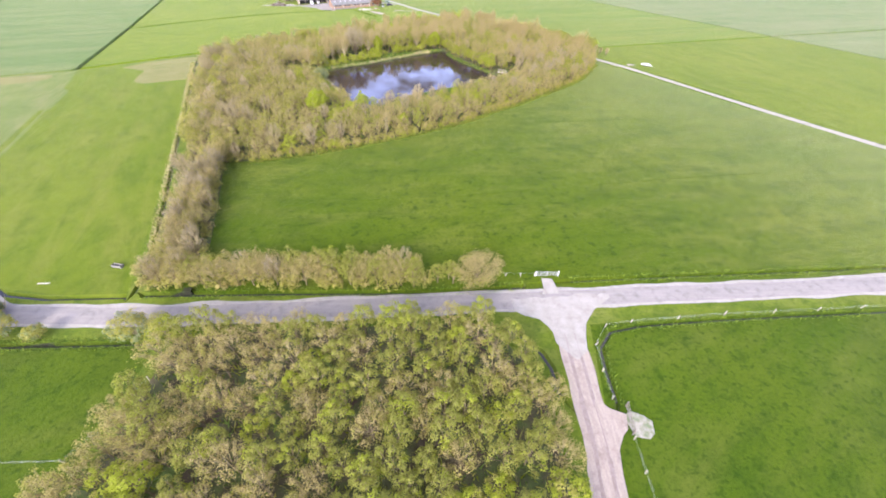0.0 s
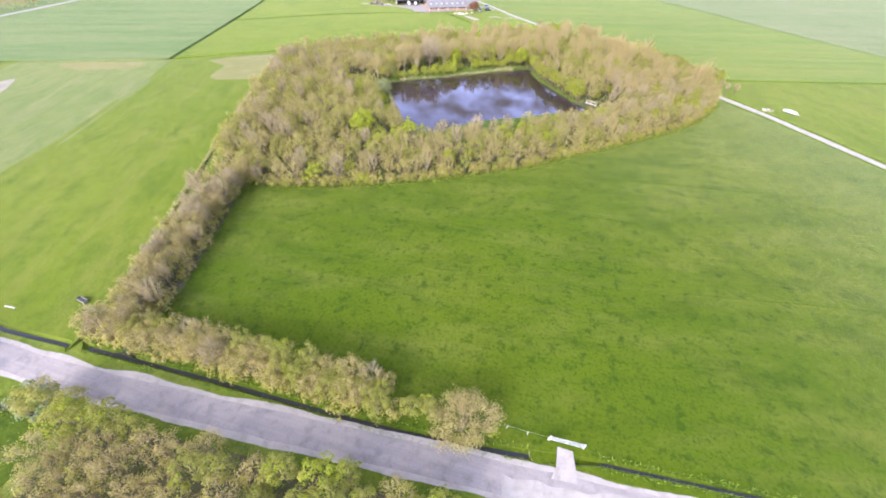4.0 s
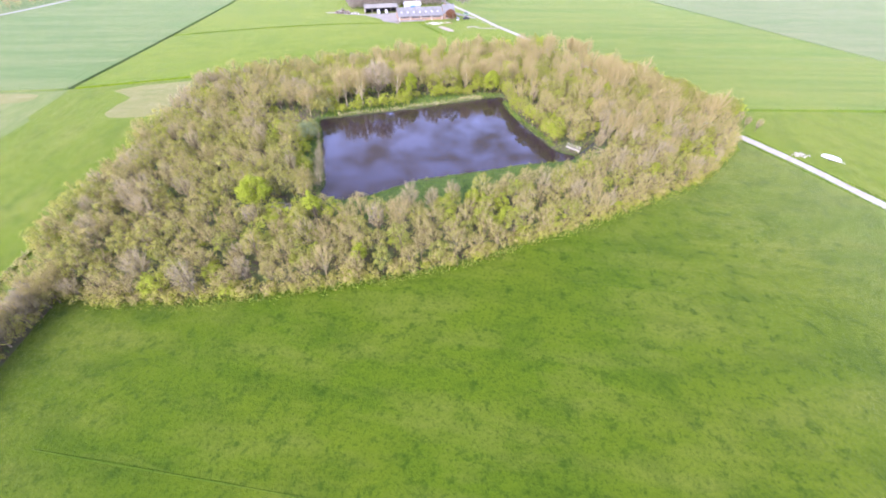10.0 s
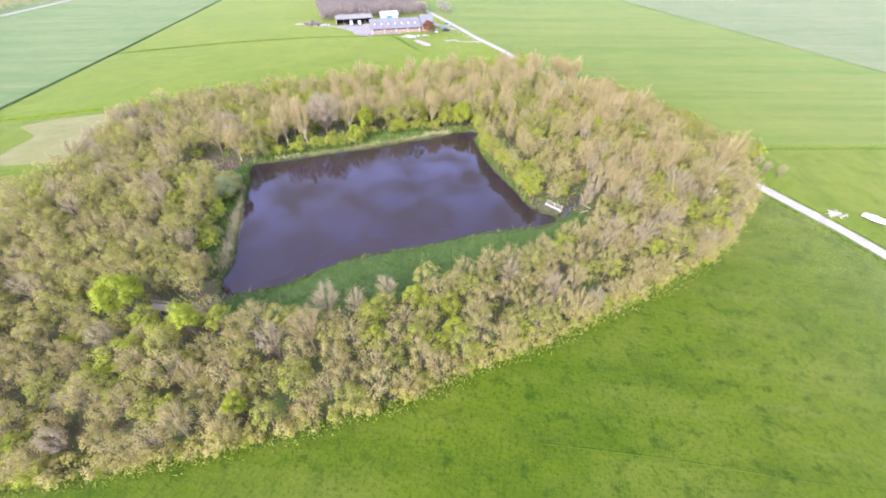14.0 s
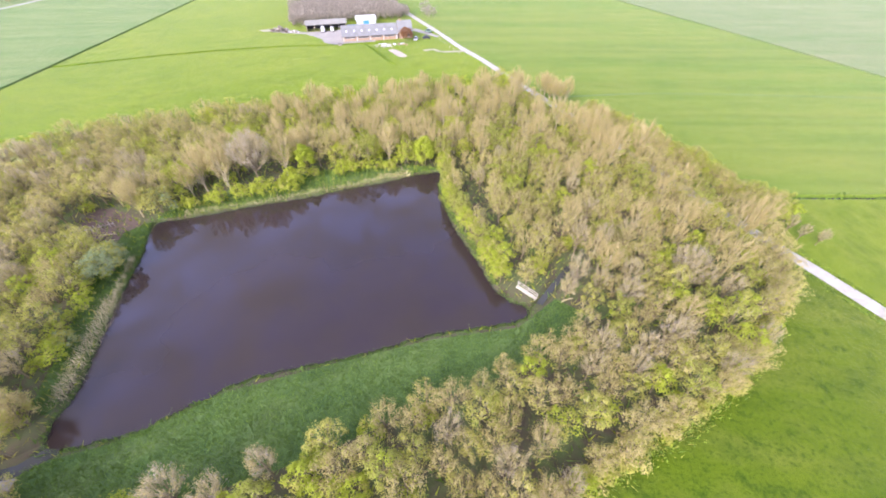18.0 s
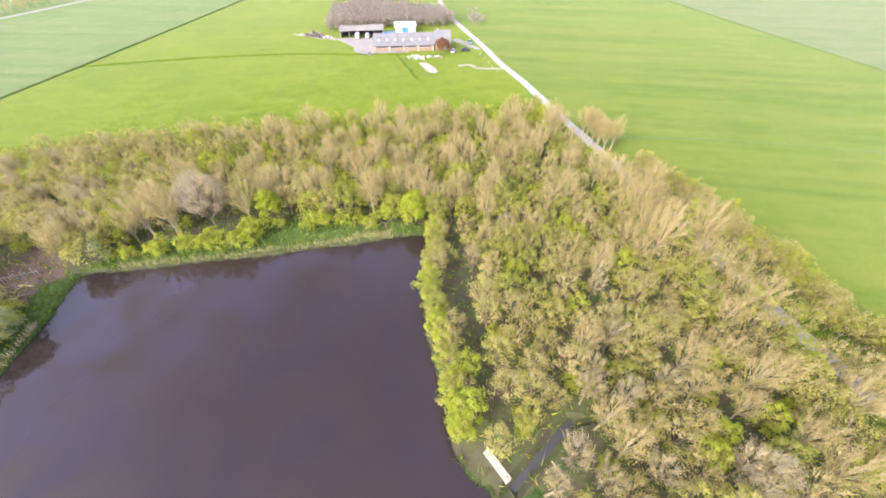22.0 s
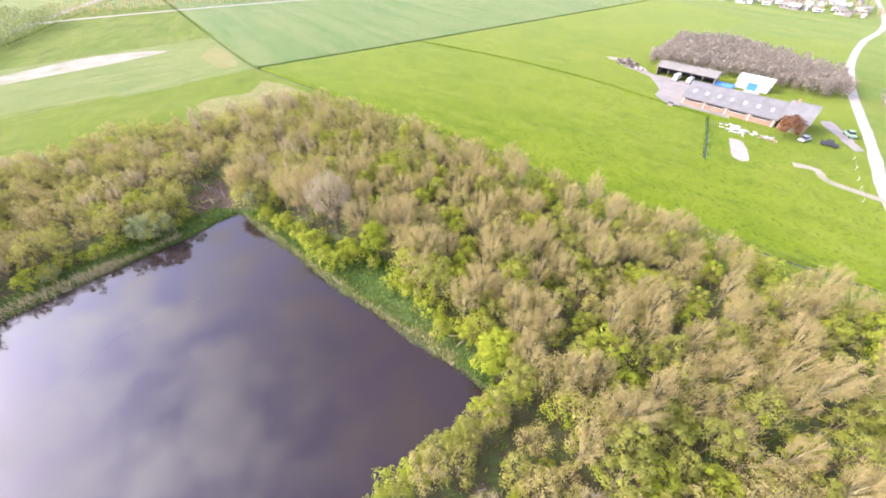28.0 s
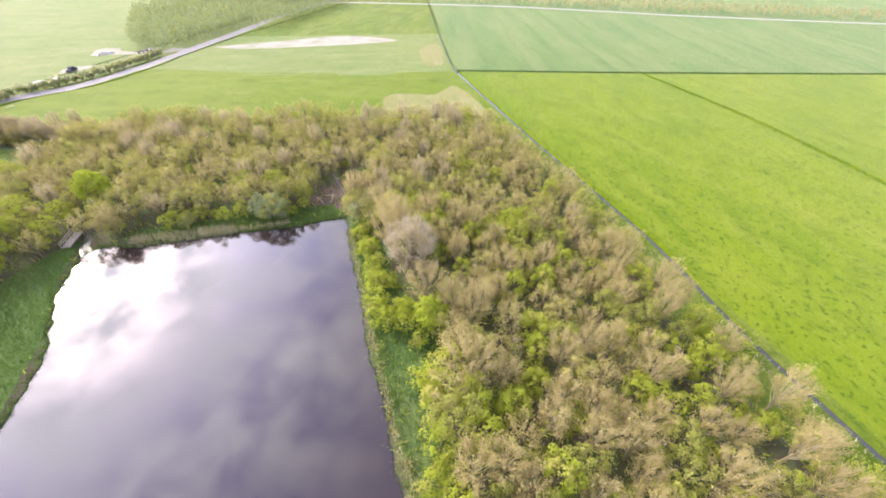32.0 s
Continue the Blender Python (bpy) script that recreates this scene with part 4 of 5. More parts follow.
    for x, y in smooth_line([(-40, 197.5), (-36.4, 201), (-30, 206), (-25, 209)], 3.0):
        plant("thorn_bush", x + R.uniform(-1.2, 0.4), y + R.uniform(-0.4, 1.4), R.uniform(0.7, 1.2), rng=R, group="bushes on the north bank")
    for x, y in smooth_line([(-54, 170), (-47, 157), (-42, 148)], 2.4):
        plant("thorn_bush", x - R.uniform(0.3, 3.5), y, R.uniform(0.6, 1.1), "dull green bush on the west bank", rng=R)
    for line, n in (([(-62.5, 97), (-54, 97.8), (-38, 103.2), (-22.8, 110), (-7.2, 118.2), (9.5, 129.2), (18.4, 137.1), (28.5, 144.7), (40, 155.5), (52.5, 166.8), (61.5, 177.3), (68.5, 189.3), (74, 203)], 72), ([(-49, 54), (-50.5, 62), (-58, 83), (-63, 96)], 14), ([(-54, 48.6), (-2, 50.4)], 18)):
        L = smooth_line(line, 0.8)
        for i in range(n):
            x, y = L[int((i + R.random()) * len(L) / n) % len(L)]
            plant("bramble_bush", x + R.uniform(-0.5, 0.5), y + R.uniform(-0.2, 0.9), R.uniform(0.75, 1.25), rng=R, group="bushes along the wood edge")
            if i % 2 and n > 60:
                plant("thorn_bush", x + R.uniform(-0.6, 0.6), y - R.uniform(0.2, 0.9), R.uniform(0.38, 0.62), "low yellow-green bush at the foot of the wood", rng=R, group="bushes along the wood edge")
    room = scatter([(-62, 200), (-2, 221), (26, 186), (70, 200), (8, 286), (-31, 262), (-70, 236)], 4.6, R, wood_ok)[:150] + scatter(WOOD, 7.0, R, lambda P: wood_ok(P) & (P[:, 1] > 100) & (P[:, 1] < 200))[:90]
    for x, y in room:
        plant("thorn_bush", x, y, R.uniform(0.7, 1.2), "lime green bush in the undergrowth", rng=R)


plant_woods()
for x, y, s in ((-57.0, 183.4, 1.15), (-43.2, 150.5, 0.6)):
    plant("willow_tree", x - 0.6, y, s, rng=tree_rng)
for x, y, s in ((-50, 37.6, 1.2), (-72, 37.2, 1.1), (-76, 37.6, 1.0), (-66, 37.0, 0.7), (-46, 38.4, 0.8)):
    plant("willow_tree", x, y, s * 0.9, "pale green roadside willow bush", rng=tree_rng)


def planted_as(name, label, x, y, seed, **kw):
    trunk, crown = build_tree_meshes(seed, **kw)
    e = thing(name, pose(x, y, -0.03), label, "tree")
    part("trunk", trunk, None, e)
    part("crown", crown, None, e)


planted_as("chestnut_tree", "conical bright green tree among bare ones on the bank", -33.6, 207.6, 5, h=8.8, r=2.5, shape="round", twigs=40, leaves=3000, leaf_size=0.3, mats=("twig", "leaf_bright", "leaf_lime"), base_k=0.08, puffs=34, clump=0.34)
planted_as("lime_bush", "small round bright green bush on the bank", -35.4, 202.6, 6, h=4.6, r=1.9, shape="round", twigs=40, leaves=1400, leaf_size=0.22, mats=("twig", "leaf_lime", "leaf_bright"), base_k=0.06, puffs=20)
planted_as("oak_tree", "broad bare round-crowned tree on the bank", -43.6, 200.6, 7, h=14.6, r=5.3, shape="round", twigs=3600, leaves=3600, leaf_size=0.15, mats=("twig_grey", "leaf_grey_brown", "leaf_brown"), base_k=0.2, puffs=60, clump=0.27)
planted_as("sycamore_tree", "wide bright green tree beside the footbridge", -43.2, 129.1, 8, h=9.4, r=3.5, shape="round", twigs=80, leaves=4200, leaf_size=0.3, mats=("twig", "leaf_bright", "leaf_lime"), base_k=0.16, puffs=30, clump=0.32)
planted_as("hazel_bush", "bright yellow-green tree beside the footbridge", -26.9, 127.6, 9, h=9.6, r=1.9, shape="round", twigs=40, leaves=1700, leaf_size=0.26, mats=("twig", "leaf_bright", "leaf_lime"), base_k=0.45, puffs=20)
planted_as("lime_tree", "large spreading yellow-green tree at the corner of the pond", -5.2, 220.4, 21, h=8.6, r=3.4, shape="round", twigs=60, leaves=3200, leaf_size=0.3, mats=("twig", "leaf_lime", "leaf_bright"), base_k=0.06, puffs=30, clump=0.32)
for x, y, k in ((-55.6, 188.4, 1.0), (-47.2, 191.5, 1.1), (-40.2, 195.0, 0.9), (-36.0, 200.6, 0.8)):
    plant("maple_tree", x, y, 0.6 * k, "rounded lime green bush on the rushy bank", rng=tree_rng)
planted_as("linden_tree", "small bright green tree at the wood's edge", -12.4, 119.2, 12, h=6.4, r=1.6, shape="round", twigs=40, leaves=1400, leaf_size=0.25, mats=("twig", "leaf_bright", "leaf_lime"), base_k=0.2, puffs=18)
planted_as("sallow_tree", "broad grey-green sallow overhanging the water", -51.6, 165.6, 13, h=5.8, r=3.9, shape="round", twigs=160, leaves=4200, leaf_size=0.26, mats=("twig", "leaf_grey", "leaf_olive"), base_k=0.02, stems=3, puffs=36, clump=0.3)
planted_as("sallow_tree", "beige budding sallow beside the jetty", -36.6, 139.6, 14, h=6.0, r=2.7, shape="round", twigs=700, leaves=1600, leaf_size=0.2, mats=("twig_pale", "leaf_brown", "leaf_olive"), base_k=0.06, stems=3, puffs=26)
planted_as("hazel_shrub", "broad round many-stemmed brown bush at the hedge's end", 8.0, 51.4, 31, h=6.8, r=4.8, shape="round", twigs=1700, leaves=3800, leaf_size=0.17, mats=("twig", "leaf_brown", "leaf_lime"), base_k=0.06, stems=5, puffs=44, clump=0.31, second=0.12)
planted_as("beech_tree", "round copper-leaved tree in the farm garden", -52.8, 335.5, 11, h=6.4, r=3.6, shape="round", twigs=80, leaves=1500, leaf_size=0.4, mats=("twig", "leaf_red", "leaf_red"), base_k=0.12, puffs=20)


# ---- low growth ----
def blades(name, places, high, wide, mats, label, category, lean=0.35, seed=3):
    """Upright thin blades on the places given, as one mesh."""
    nr = np.random.RandomState(seed)
    P = np.asarray(places, float)
    n = len(P)
    a = nr.uniform(0, 2 * math.pi, n)
    side = np.stack([np.cos(a), np.sin(a), np.zeros(n)], 1)
    h = nr.uniform(0.6, 1.2, (n, 1)) * high
    w = nr.uniform(0.6, 1.3, (n, 1)) * wide
    base = np.hstack([P, ground_height(P)[:, None]])
    top = base + np.hstack([nr.normal(0, lean, (n, 2)) * h, h])
    v = np.stack([base - side * w, base + side * w, top], 1).reshape(-1, 3)
    me = mesh_of(name, v.tolist(), [(3 * i, 3 * i + 1, 3 * i + 2) for i in range(n)], [M[m] for m in mats], nr.randint(0, len(mats), n))
    tagged(part(name, me, None), label, category, kind="stuff")


def along(line, n, spread, seed):
    nr = np.random.RandomState(seed)
    L = np.array(smooth_line(line, 0.5))
    return L[nr.randint(0, len(L), n)] + nr.normal(0, spread, (n, 2))


def filling(outline, n, seed, keep=None):
    nr = np.random.RandomState(seed)
    O = np.array(outline)
    P = nr.uniform(O.min(0), O.max(0), (n * 8, 2))
    P = P[inside_many(P, outline)]
    if keep is not None:
        P = P[keep(P)]
    return P[:n]


blades("reeds", np.vstack([along([(-36.4, 143.5), (-40.8, 151.6), (-45.4, 159.6)], 1500, 0.7, 1), along([(-45.4, 159.6), (-51, 169.5)], 350, 0.3, 2), along([(-14.6, 210.6), (-8.5, 214.8)], 420, 0.55, 3),
                           along([(-52, 184.2), (-35, 195.4), (-22, 204.6), (-14, 210.4)], 900, 0.28, 4)]), 1.2, 0.035, ("reed",), "dry straw-coloured reeds along the pond edge", "reeds")
blades("rushes", np.vstack([along([(-54, 183), (-35, 195.8), (-22, 205.0), (-3, 218.8)], 2600, 0.9, 5), filling(NORTH_BANK, 5200, 6), along([(1.5, 213), (5, 205), (10.4, 197), (17, 188.6), (21, 183)], 1500, 0.5, 7)]), 0.7, 0.06, ("rush", "herb", "herb"), "yellow-green rushes and grass on the north bank", "grass")
blades("bank_grass", np.vstack([filling(SOUTH_BANK, 22000, 8), filling(WEST_BANK, 6000, 9), along(SHORE[len(SHORE) // 2 - 6:] + SHORE[:2], 5000, 0.3, 14)]), 0.4, 0.06, ("herb",), "rank dark green grass on the pond bank", "grass", 0.6)
edge = [(-54, 97.4), (-38, 102.6), (-22.8, 109.3), (-7.2, 117.5), (9.6, 128.3), (18.6, 136.2), (28.8, 143.9), (40.4, 154.7), (53, 166), (62, 176.5), (69, 188.5), (74, 197)]
blades("edge_herbs", along(edge, 11000, 0.7, 10), 0.5, 0.07, ("leaf_olive", "rush", "rush", "herb"), "yellow-green weeds fringing the wood", "plants", 0.6)
blades("undergrowth", np.vstack([filling(WOOD, 21000, 11, lambda P: ~inside_many(P, POND) & ~inside_many(P, SOUTH_BANK)), filling(SOUTH_WOOD, 7000, 12)]), 0.9, 0.13, ("herb", "leaf_olive", "herb", "leaf_lime"), "green herbs and brambles under the trees", "undergrowth", 0.7)
ditch_edges = np.vstack([along(offset_line(smooth_line(DITCHES[k][0][a:b], 4.0), side * (DITCHES[k][2] + 0.15)), 900, 0.25, 20 + i)
                         for i, (k, a, b, side) in enumerate((k, a, b, s) for k, a, b in (("hedge", 0, 6), ("corner_field", 2, 9), ("roadside_meadow", 0, 3), ("roadside_hedge", 0, 4), ("north", 1, 7), ("south_west_field", 2, 4)) for s in (-1, 1))])
blades("ditch_grass", ditch_edges, 0.4, 0.06, ("rush", "herb", "herb"), "rough grass along the ditch edges", "grass", 0.6)
far_edges = np.vstack([along(SMOOTHED[k], n, 0.55, 50 + i) for i, (k, n) in enumerate((("farm", 2600), ("north_west", 3600), ("far_crop", 2600), ("crop", 2200), ("west_fork", 1600), ("farm_garden", 260)))])
blades("ditch_rushes", far_edges, 0.55, 0.22, ("herb",), "dark rank grass filling the far ditches", "grass", 0.5)
blades("strip_grass", filling([(-108, 212), (-70, 241), (-50, 252.6), (-31, 265.6), (-10, 280), (-11, 283), (-33, 267.6), (-51, 254.8), (-71, 243.2), (-109, 214.4)], 5200, 44), 0.5, 0.09, ("reed", "rush", "herb"), "dry beige grass between wood and ditch", "grass", 0.6)
road_sides = np.vstack([along(offset_line(smooth_line([(120, 146), (98, 179), (78, 206)], 3.0), side), 1500, 0.35, 60 + i) for i, side in enumerate((-2.4, 2.4))])
blades("verge_tufts", road_sides, 0.4, 0.07, ("rush", "herb", "herb"), "rough yellowish grass along the farm road", "grass", 0.6)
blades("hedge_foot_grass", along([(-57, 50), (-60, 57.5), (-71, 82), (-92, 129), (-119, 189)], 5200, 0.45, 41), 0.5, 0.09, ("reed", "rush", "reed"), "dry yellow grass between ditch and hedge", "grass", 0.6)


def low_poly_wood(name, outlines, gap, high, seed, label, mats, twigs=46, leaves=46):
    """A distant wood: many small rough trees in one mesh."""
    rng, nr = random.Random(seed), np.random.RandomState(seed)
    vs, idx = [], []
    for outline in outlines:
        for x, y in scatter(outline, gap, rng):
            h = high * rng.uniform(0.75, 1.15)
            r = h * 0.3
            a, q = nr.uniform(0, 2 * math.pi, twigs + leaves), np.sqrt(nr.uniform(0, 1, twigs + leaves))
            z = h * (0.18 + 0.78 * nr.uniform(0, 1, twigs + leaves) ** 0.8)
            k = z / h
            w = r * np.sqrt(np.clip(1 - (2 * k - 1.0) ** 2 * 0.8, 0.05, 1)) * q
            p = np.stack([x + w * np.cos(a), y + w * np.sin(a), z], 1)
            t = np.zeros((twigs + leaves, 3, 3))
            up = np.stack([np.cos(a) * 0.4, np.sin(a) * 0.4, np.ones_like(a)], 1) + nr.normal(0, 0.3, (twigs + leaves, 3))
            s = nr.normal(0, 1, (twigs + leaves, 3))
            s /= np.linalg.norm(s, axis=1)[:, None]
            wide = np.where(np.arange(twigs + leaves) < twigs, 0.09, 0.32)[:, None]
            long = np.where(np.arange(twigs + leaves) < twigs, 1.5, 0.6)[:, None]
            t[:, 0], t[:, 1], t[:, 2] = p - s * wide, p + s * wide, p + up * long
            trunk = np.array([[(x - 0.12, y, 0), (x + 0.12, y, 0), (x, y, h * 0.8)], [(x, y - 0.12, 0), (x, y + 0.12, 0), (x, y, h * 0.8)]])
            vs.append(t.reshape(-1, 3))
            vs.append(trunk.reshape(-1, 3))
            idx += [0] * twigs + (1 + (nr.random(leaves) < 0.3)).tolist() + [0, 0]
    V = np.vstack(vs)
    me = mesh_of(name, V.tolist(), [(3 * i, 3 * i + 1, 3 * i + 2) for i in range(len(V) // 3)], [M[m] for m in mats], idx)
    tagged(part(name, me, None), label, "wood", kind="stuff")


low_poly_wood("farm_wood", [[(-127, 346), (-155, 388), (-141, 412), (-86, 407), (-70, 388), (-78, 376), (-94, 372), (-108, 360)]], 2.7, 5.6, 61, "leafless brown copse behind the farm", ("leaf_mauve", "leaf_mauve", "leaf_grey_brown"), 60, 110)
low_poly_wood("farm_road_trees", [[(-68, 400), (-58, 388), (-54, 391), (-64, 404)]], 3.1, 6.0, 62, "leafless trees beside the farm road", ("leaf_mauve", "leaf_mauve", "leaf_grey_brown"))
low_poly_wood("roadside_wood", [[(-146, 20), (-143, 44), (-178, 45.2), (-252, 40), (-300, 36), (-310, -20), (-262, -30), (-196, -28)], [(-196, 53), (-262, 50.5), (-290, 54), (-284, 64), (-262, 62), (-200, 60)]], 3.9, 8.0, 63, "pale green wood along the road", ("leaf_grey", "leaf_grey", "leaf_moss"), 24, 110)
low_poly_wood("far_tree_line", [[(-292, 52), (-306, 97), (-330, 174), (-343, 250), (-353, 310), (-385, 440), (-410, 440), (-380, 310), (-372, 250), (-356, 174), (-330, 90), (-316, 45)]], 5.5, 6.0, 64, "hazy line of shrubs and trees beyond the far road", ("twig_grey", "leaf_brown", "leaf_grey"), 30, 40)
low_poly_wood("camp_bushes", [[(-76, 43.0), (-84, 42.4), (-92, 45.4), (-100, 47.8), (-118, 49.2), (-138, 48.6), (-138, 46.2), (-116, 46.6), (-98, 45.0), (-90, 42.0), (-82, 39.6), (-76, 39.6)]], 1.3, 2.3, 65, "low pale green hedge between road and yard", ("twig_grey", "leaf_grey", "leaf_moss"), 16, 60)
ribbon("far_road", [(-280, 48), (-287, 58), (-301, 97), (-324, 174), (-337, 250), (-347, 310), (-378, 440), (-420, 560)], 2.0, 0.04, M["road"], "pale road along the distant trees", 8.0, 0.2)
ribbon("furrow", [(-40, 76), (-10.5, 80.1), (13, 83.2), (41, 88), (74, 93.6), (92, 96)], 0.13, 0.012, M["lush"], "faint straight furrow across the meadow", 1.2, 0.1)
ribbon("furrow", [(28.2, 126.9), (45, 129.6), (62, 131.6), (76, 134)], 0.12, 0.012, M["lush"], "faint straight furrow across the meadow", 1.2, 0.1)
ribbon("field_line", [(-128, 97), (-142, 131), (-158, 163)], 0.45, 0.014, M["pale"], "dry pale line between two grass fields", 1.5, 0.35)
ribbon("crop_line", [(31, 281), (65, 293.4), (126, 306.7), (200, 322)], 0.6, 0.014, M["strip"], "paler strip across the young crop", 2.0, 0.3)
patch("bare_strip", [(-157, 58), (-176, 78), (-199, 104), (-203, 134), (-190, 122), (-176, 101), (-160, 74)], 0.02, M["bare"], "long pale strip of bare ground in the field", seed=8)
patch("sandy_yard", [(-104, 31), (-118, 46), (-124, 45), (-112, 29)], 0.02, M["bare"], "pale sandy ground in the roadside yard", seed=9)
patch("sandy_yard", [(-126, 20), (-142, 46), (-150, 46), (-137, 16)], 0.02, M["bare"], "pale sandy ground in the roadside yard", seed=10)
patch("yard", [(-111, 334), (-112, 339), (-102, 344.5), (-96, 349), (-88, 346), (-78, 341), (-80, 327), (-84.5, 320.5), (-93, 322), (-97, 327), (-104, 331)], 0.03, M["concrete"], "pale concrete farmyard", seed=11, ragged=0.15)
patch("heap_apron", [(-126, 333), (-112, 334.5), (-107, 333.5), (-106, 336), (-114, 338), (-127, 337)], 0.025, M["concrete"], "pale concrete strip beside the scrap heap", seed=15)
patch("bare_spot", [(-142, 335), (-137, 333), (-134, 336), (-139, 338.5)], 0.02, M["bare"], "bare sandy spot in the pasture", seed=16)
patch("garden_path", [(-56.5, 318.5), (-46.8, 309.6), (-44, 312.2), (-53.6, 320.6)], 0.03, M["track"], "pinkish paved path in the farm garden", seed=12, ragged=0.1)
patch("farm_apron", [(-58, 358), (-48, 352), (-40, 347), (-39, 349.5), (-47, 355.5), (-57, 362)], 0.03, M["concrete"], "pale drive between farm and road", seed=13)


# ---- fences and gates ----
def post(parent, x, y, h, w=0.12, mat="pale_wood", lean=(0, 0)):
    bm = boxed(w, w, h + 0.15, (x, y, -0.15), rx=lean[0], ry=lean[1], bevel=0.015)
    box(bm, w * 0.7, w * 0.7, 0.03, (x, y, h), rx=lean[0], ry=lean[1])
    part("post", bm, M[mat], parent)


def wire(parent, points, r=0.007, mat="galvan", name="wire"):
    v, f = [], []
    tube(v, f, points, [r] * len(points), 4)
    part(name, mesh_of(name, v, f), M[mat], parent)


def wire_fence(spots, high, label, wires=(0.45, 0.8), group=""):
    e = thing("wire_fence", pose(*spots[0], 0), label, "fence", group)
    rng = random.Random(len(spots))
    rel = [(x - spots[0][0], y - spots[0][1]) for x, y in spots]
    for x, y in rel:
        post(e, x, y, high * rng.uniform(0.9, 1.05), 0.13, lean=(rng.uniform(-7, 7), rng.uniform(-7, 7)))
    for z in wires:
        wire(e, [(x, y, z) for x, y in rel])
    return e


wire_fence([(98, 48.2), (89, 47.4), (79.9, 46.9), (71.2, 46.1), (62.6, 45.4), (53.0, 44.6), (44.1, 43.6), (35.3, 42.6), (30.3, 41.6), (27.5, 37.8), (27.2, 32.9), (27.3, 28.4)], 1.15, "pale wooden posts and wire along the corner field", group="field fences")
wire_fence([(8.2, 53.4), (11, 53.5), (14, 53.5), (17, 53.5), (19.8, 53.6)], 1.0, "white tape fence beside the field gate", (0.9,), "field fences")
wire_fence([(28.4, 22.6), (28.3, 18.4), (28.2, 14), (28.0, 9)], 1.1, "pale posts and wire beside the dirt track", group="field fences")
wire_fence([(-36.6, 341.4), (-32.3, 335.7), (-28.3, 330.5), (-25, 326.5), (-21, 321)], 1.0, "white posts along the farm road", (0.7,), "field fences")
wire_fence([(-43.5, 30), (-44.5, 24), (-47.6, 18.4), (-56, 18)], 1.0, "thin posts and wire at the wood's edge", group="field fences")


def field_gate(m, length, label, group="", paint="white"):
    e = thing("field_gate", m, label, "gate", group)
    for x in (-0.12, length + 0.12):
        post(e, x, 0, 1.45, 0.16, paint)
    gate = part("gate_frame", boxed(0.06, 0.05, 1.15, (0.05, 0, 0.2)), M[paint], e)
    part("stile", boxed(0.06, 0.05, 1.15, (length - 0.05, 0, 0.2)), M[paint], e)
    part("stile", boxed(0.05, 0.045, 1.15, (length / 2, 0, 0.2)), M[paint], e)
    for z in (0.22, 0.42, 0.64, 0.88, 1.13, 1.3):
        wire(e, [(0.05, 0, z), (length - 0.05, 0, z)], 0.024, paint, "rail")
    wire(e, [(0.05, 0, 0.22), (length / 2, 0, 1.3)], 0.022, paint, "brace")
    return e


field_gate(pose(20.1, 53.6, 0.02, 0, 0, 1.8), 4.35, "white tubular steel field gate across the meadow entrance", "field gates")
field_gate(pose(28.9, 27.2, 0.02, 0, 0, -96), 3.8, "grey tubular gate beside the rubble patch", "field gates", "wood")


# ---- footbridges at the pond ----
def footbridge(m, length, width, label, mat, rails):
    e = thing("footbridge", m, label, "bridge")
    for y in (-width / 2 + 0.1, width / 2 - 0.1):
        part("beam", boxed(length, 0.12, 0.2, (length / 2, y, 0.0), bevel=0.01), M[mat], e)
    n = int(length / 0.2)
    rng = random.Random(n)
    plank = None
    for i in range(n):
        if plank is None:
            plank = part("plank", boxed(0.17, width, 0.05, bevel=0.008), M[mat], e)
            ob = plank
        else:
            ob = new("plank", plank.data)
            ob.parent = e
        ob.matrix_basis = pose((i + 0.5) * length / n, rng.uniform(-0.02, 0.02), 0.2 + rng.uniform(0, 0.008), 0, 0, rng.uniform(-1, 1))
    for x in (0.2, length - 0.2):
        for y in (-width / 2 + 0.1, width / 2 - 0.1):
            part("pile", boxed(0.14, 0.14, 1.3, (x, y, -1.3)), M[mat], e)
    for side in rails:
        y = side * (width / 2 - 0.05)
        k = max(2, int(length / 1.6) + 1)
        for i in range(k):
            part("rail_post", boxed(0.1, 0.1, 1.0, (0.1 + i * (length - 0.2) / (k - 1), y, 0.2)), M[mat], e)
        for z in (0.7, 1.15):
            part("handrail", boxed(length, 0.08, 0.1, (length / 2, y, z)), M[mat], e)
    return e


footbridge(pose(24.9, 183.1, 0.05, 0, 0, -29), 4.4, 0.68, "pale timber footbridge over the backwater", "pale_wood", (1,))
footbridge(pose(-41.8, 131.4, 0.0, 0, 0, 8), 5.0, 1.3, "weathered timber footbridge in the trees", "wood", (1,))
footbridge(pose(-35.2, 131.2, 0.0, 0, 0, 28), 5.0, 1.5, "weathered timber jetty at the pond corner", "wood", (-1,))
palisade = thing("palisade", pose(-71, 169.2, 0, 0, 0, 45), "leaning wooden posts beside the clearing", "fence")
for i in range(13):
    part("stake", boxed(0.16, 0.16, 1.5 + 0.2 * (i % 3), (i * 0.85, 0.15 * (i % 2), -0.2), rx=6 * (-1) ** i), M["wood"], palisade)
part("rail", boxed(10.4, 0.1, 0.12, (5.1, 0.1, 0.8)), M["wood"], palisade)


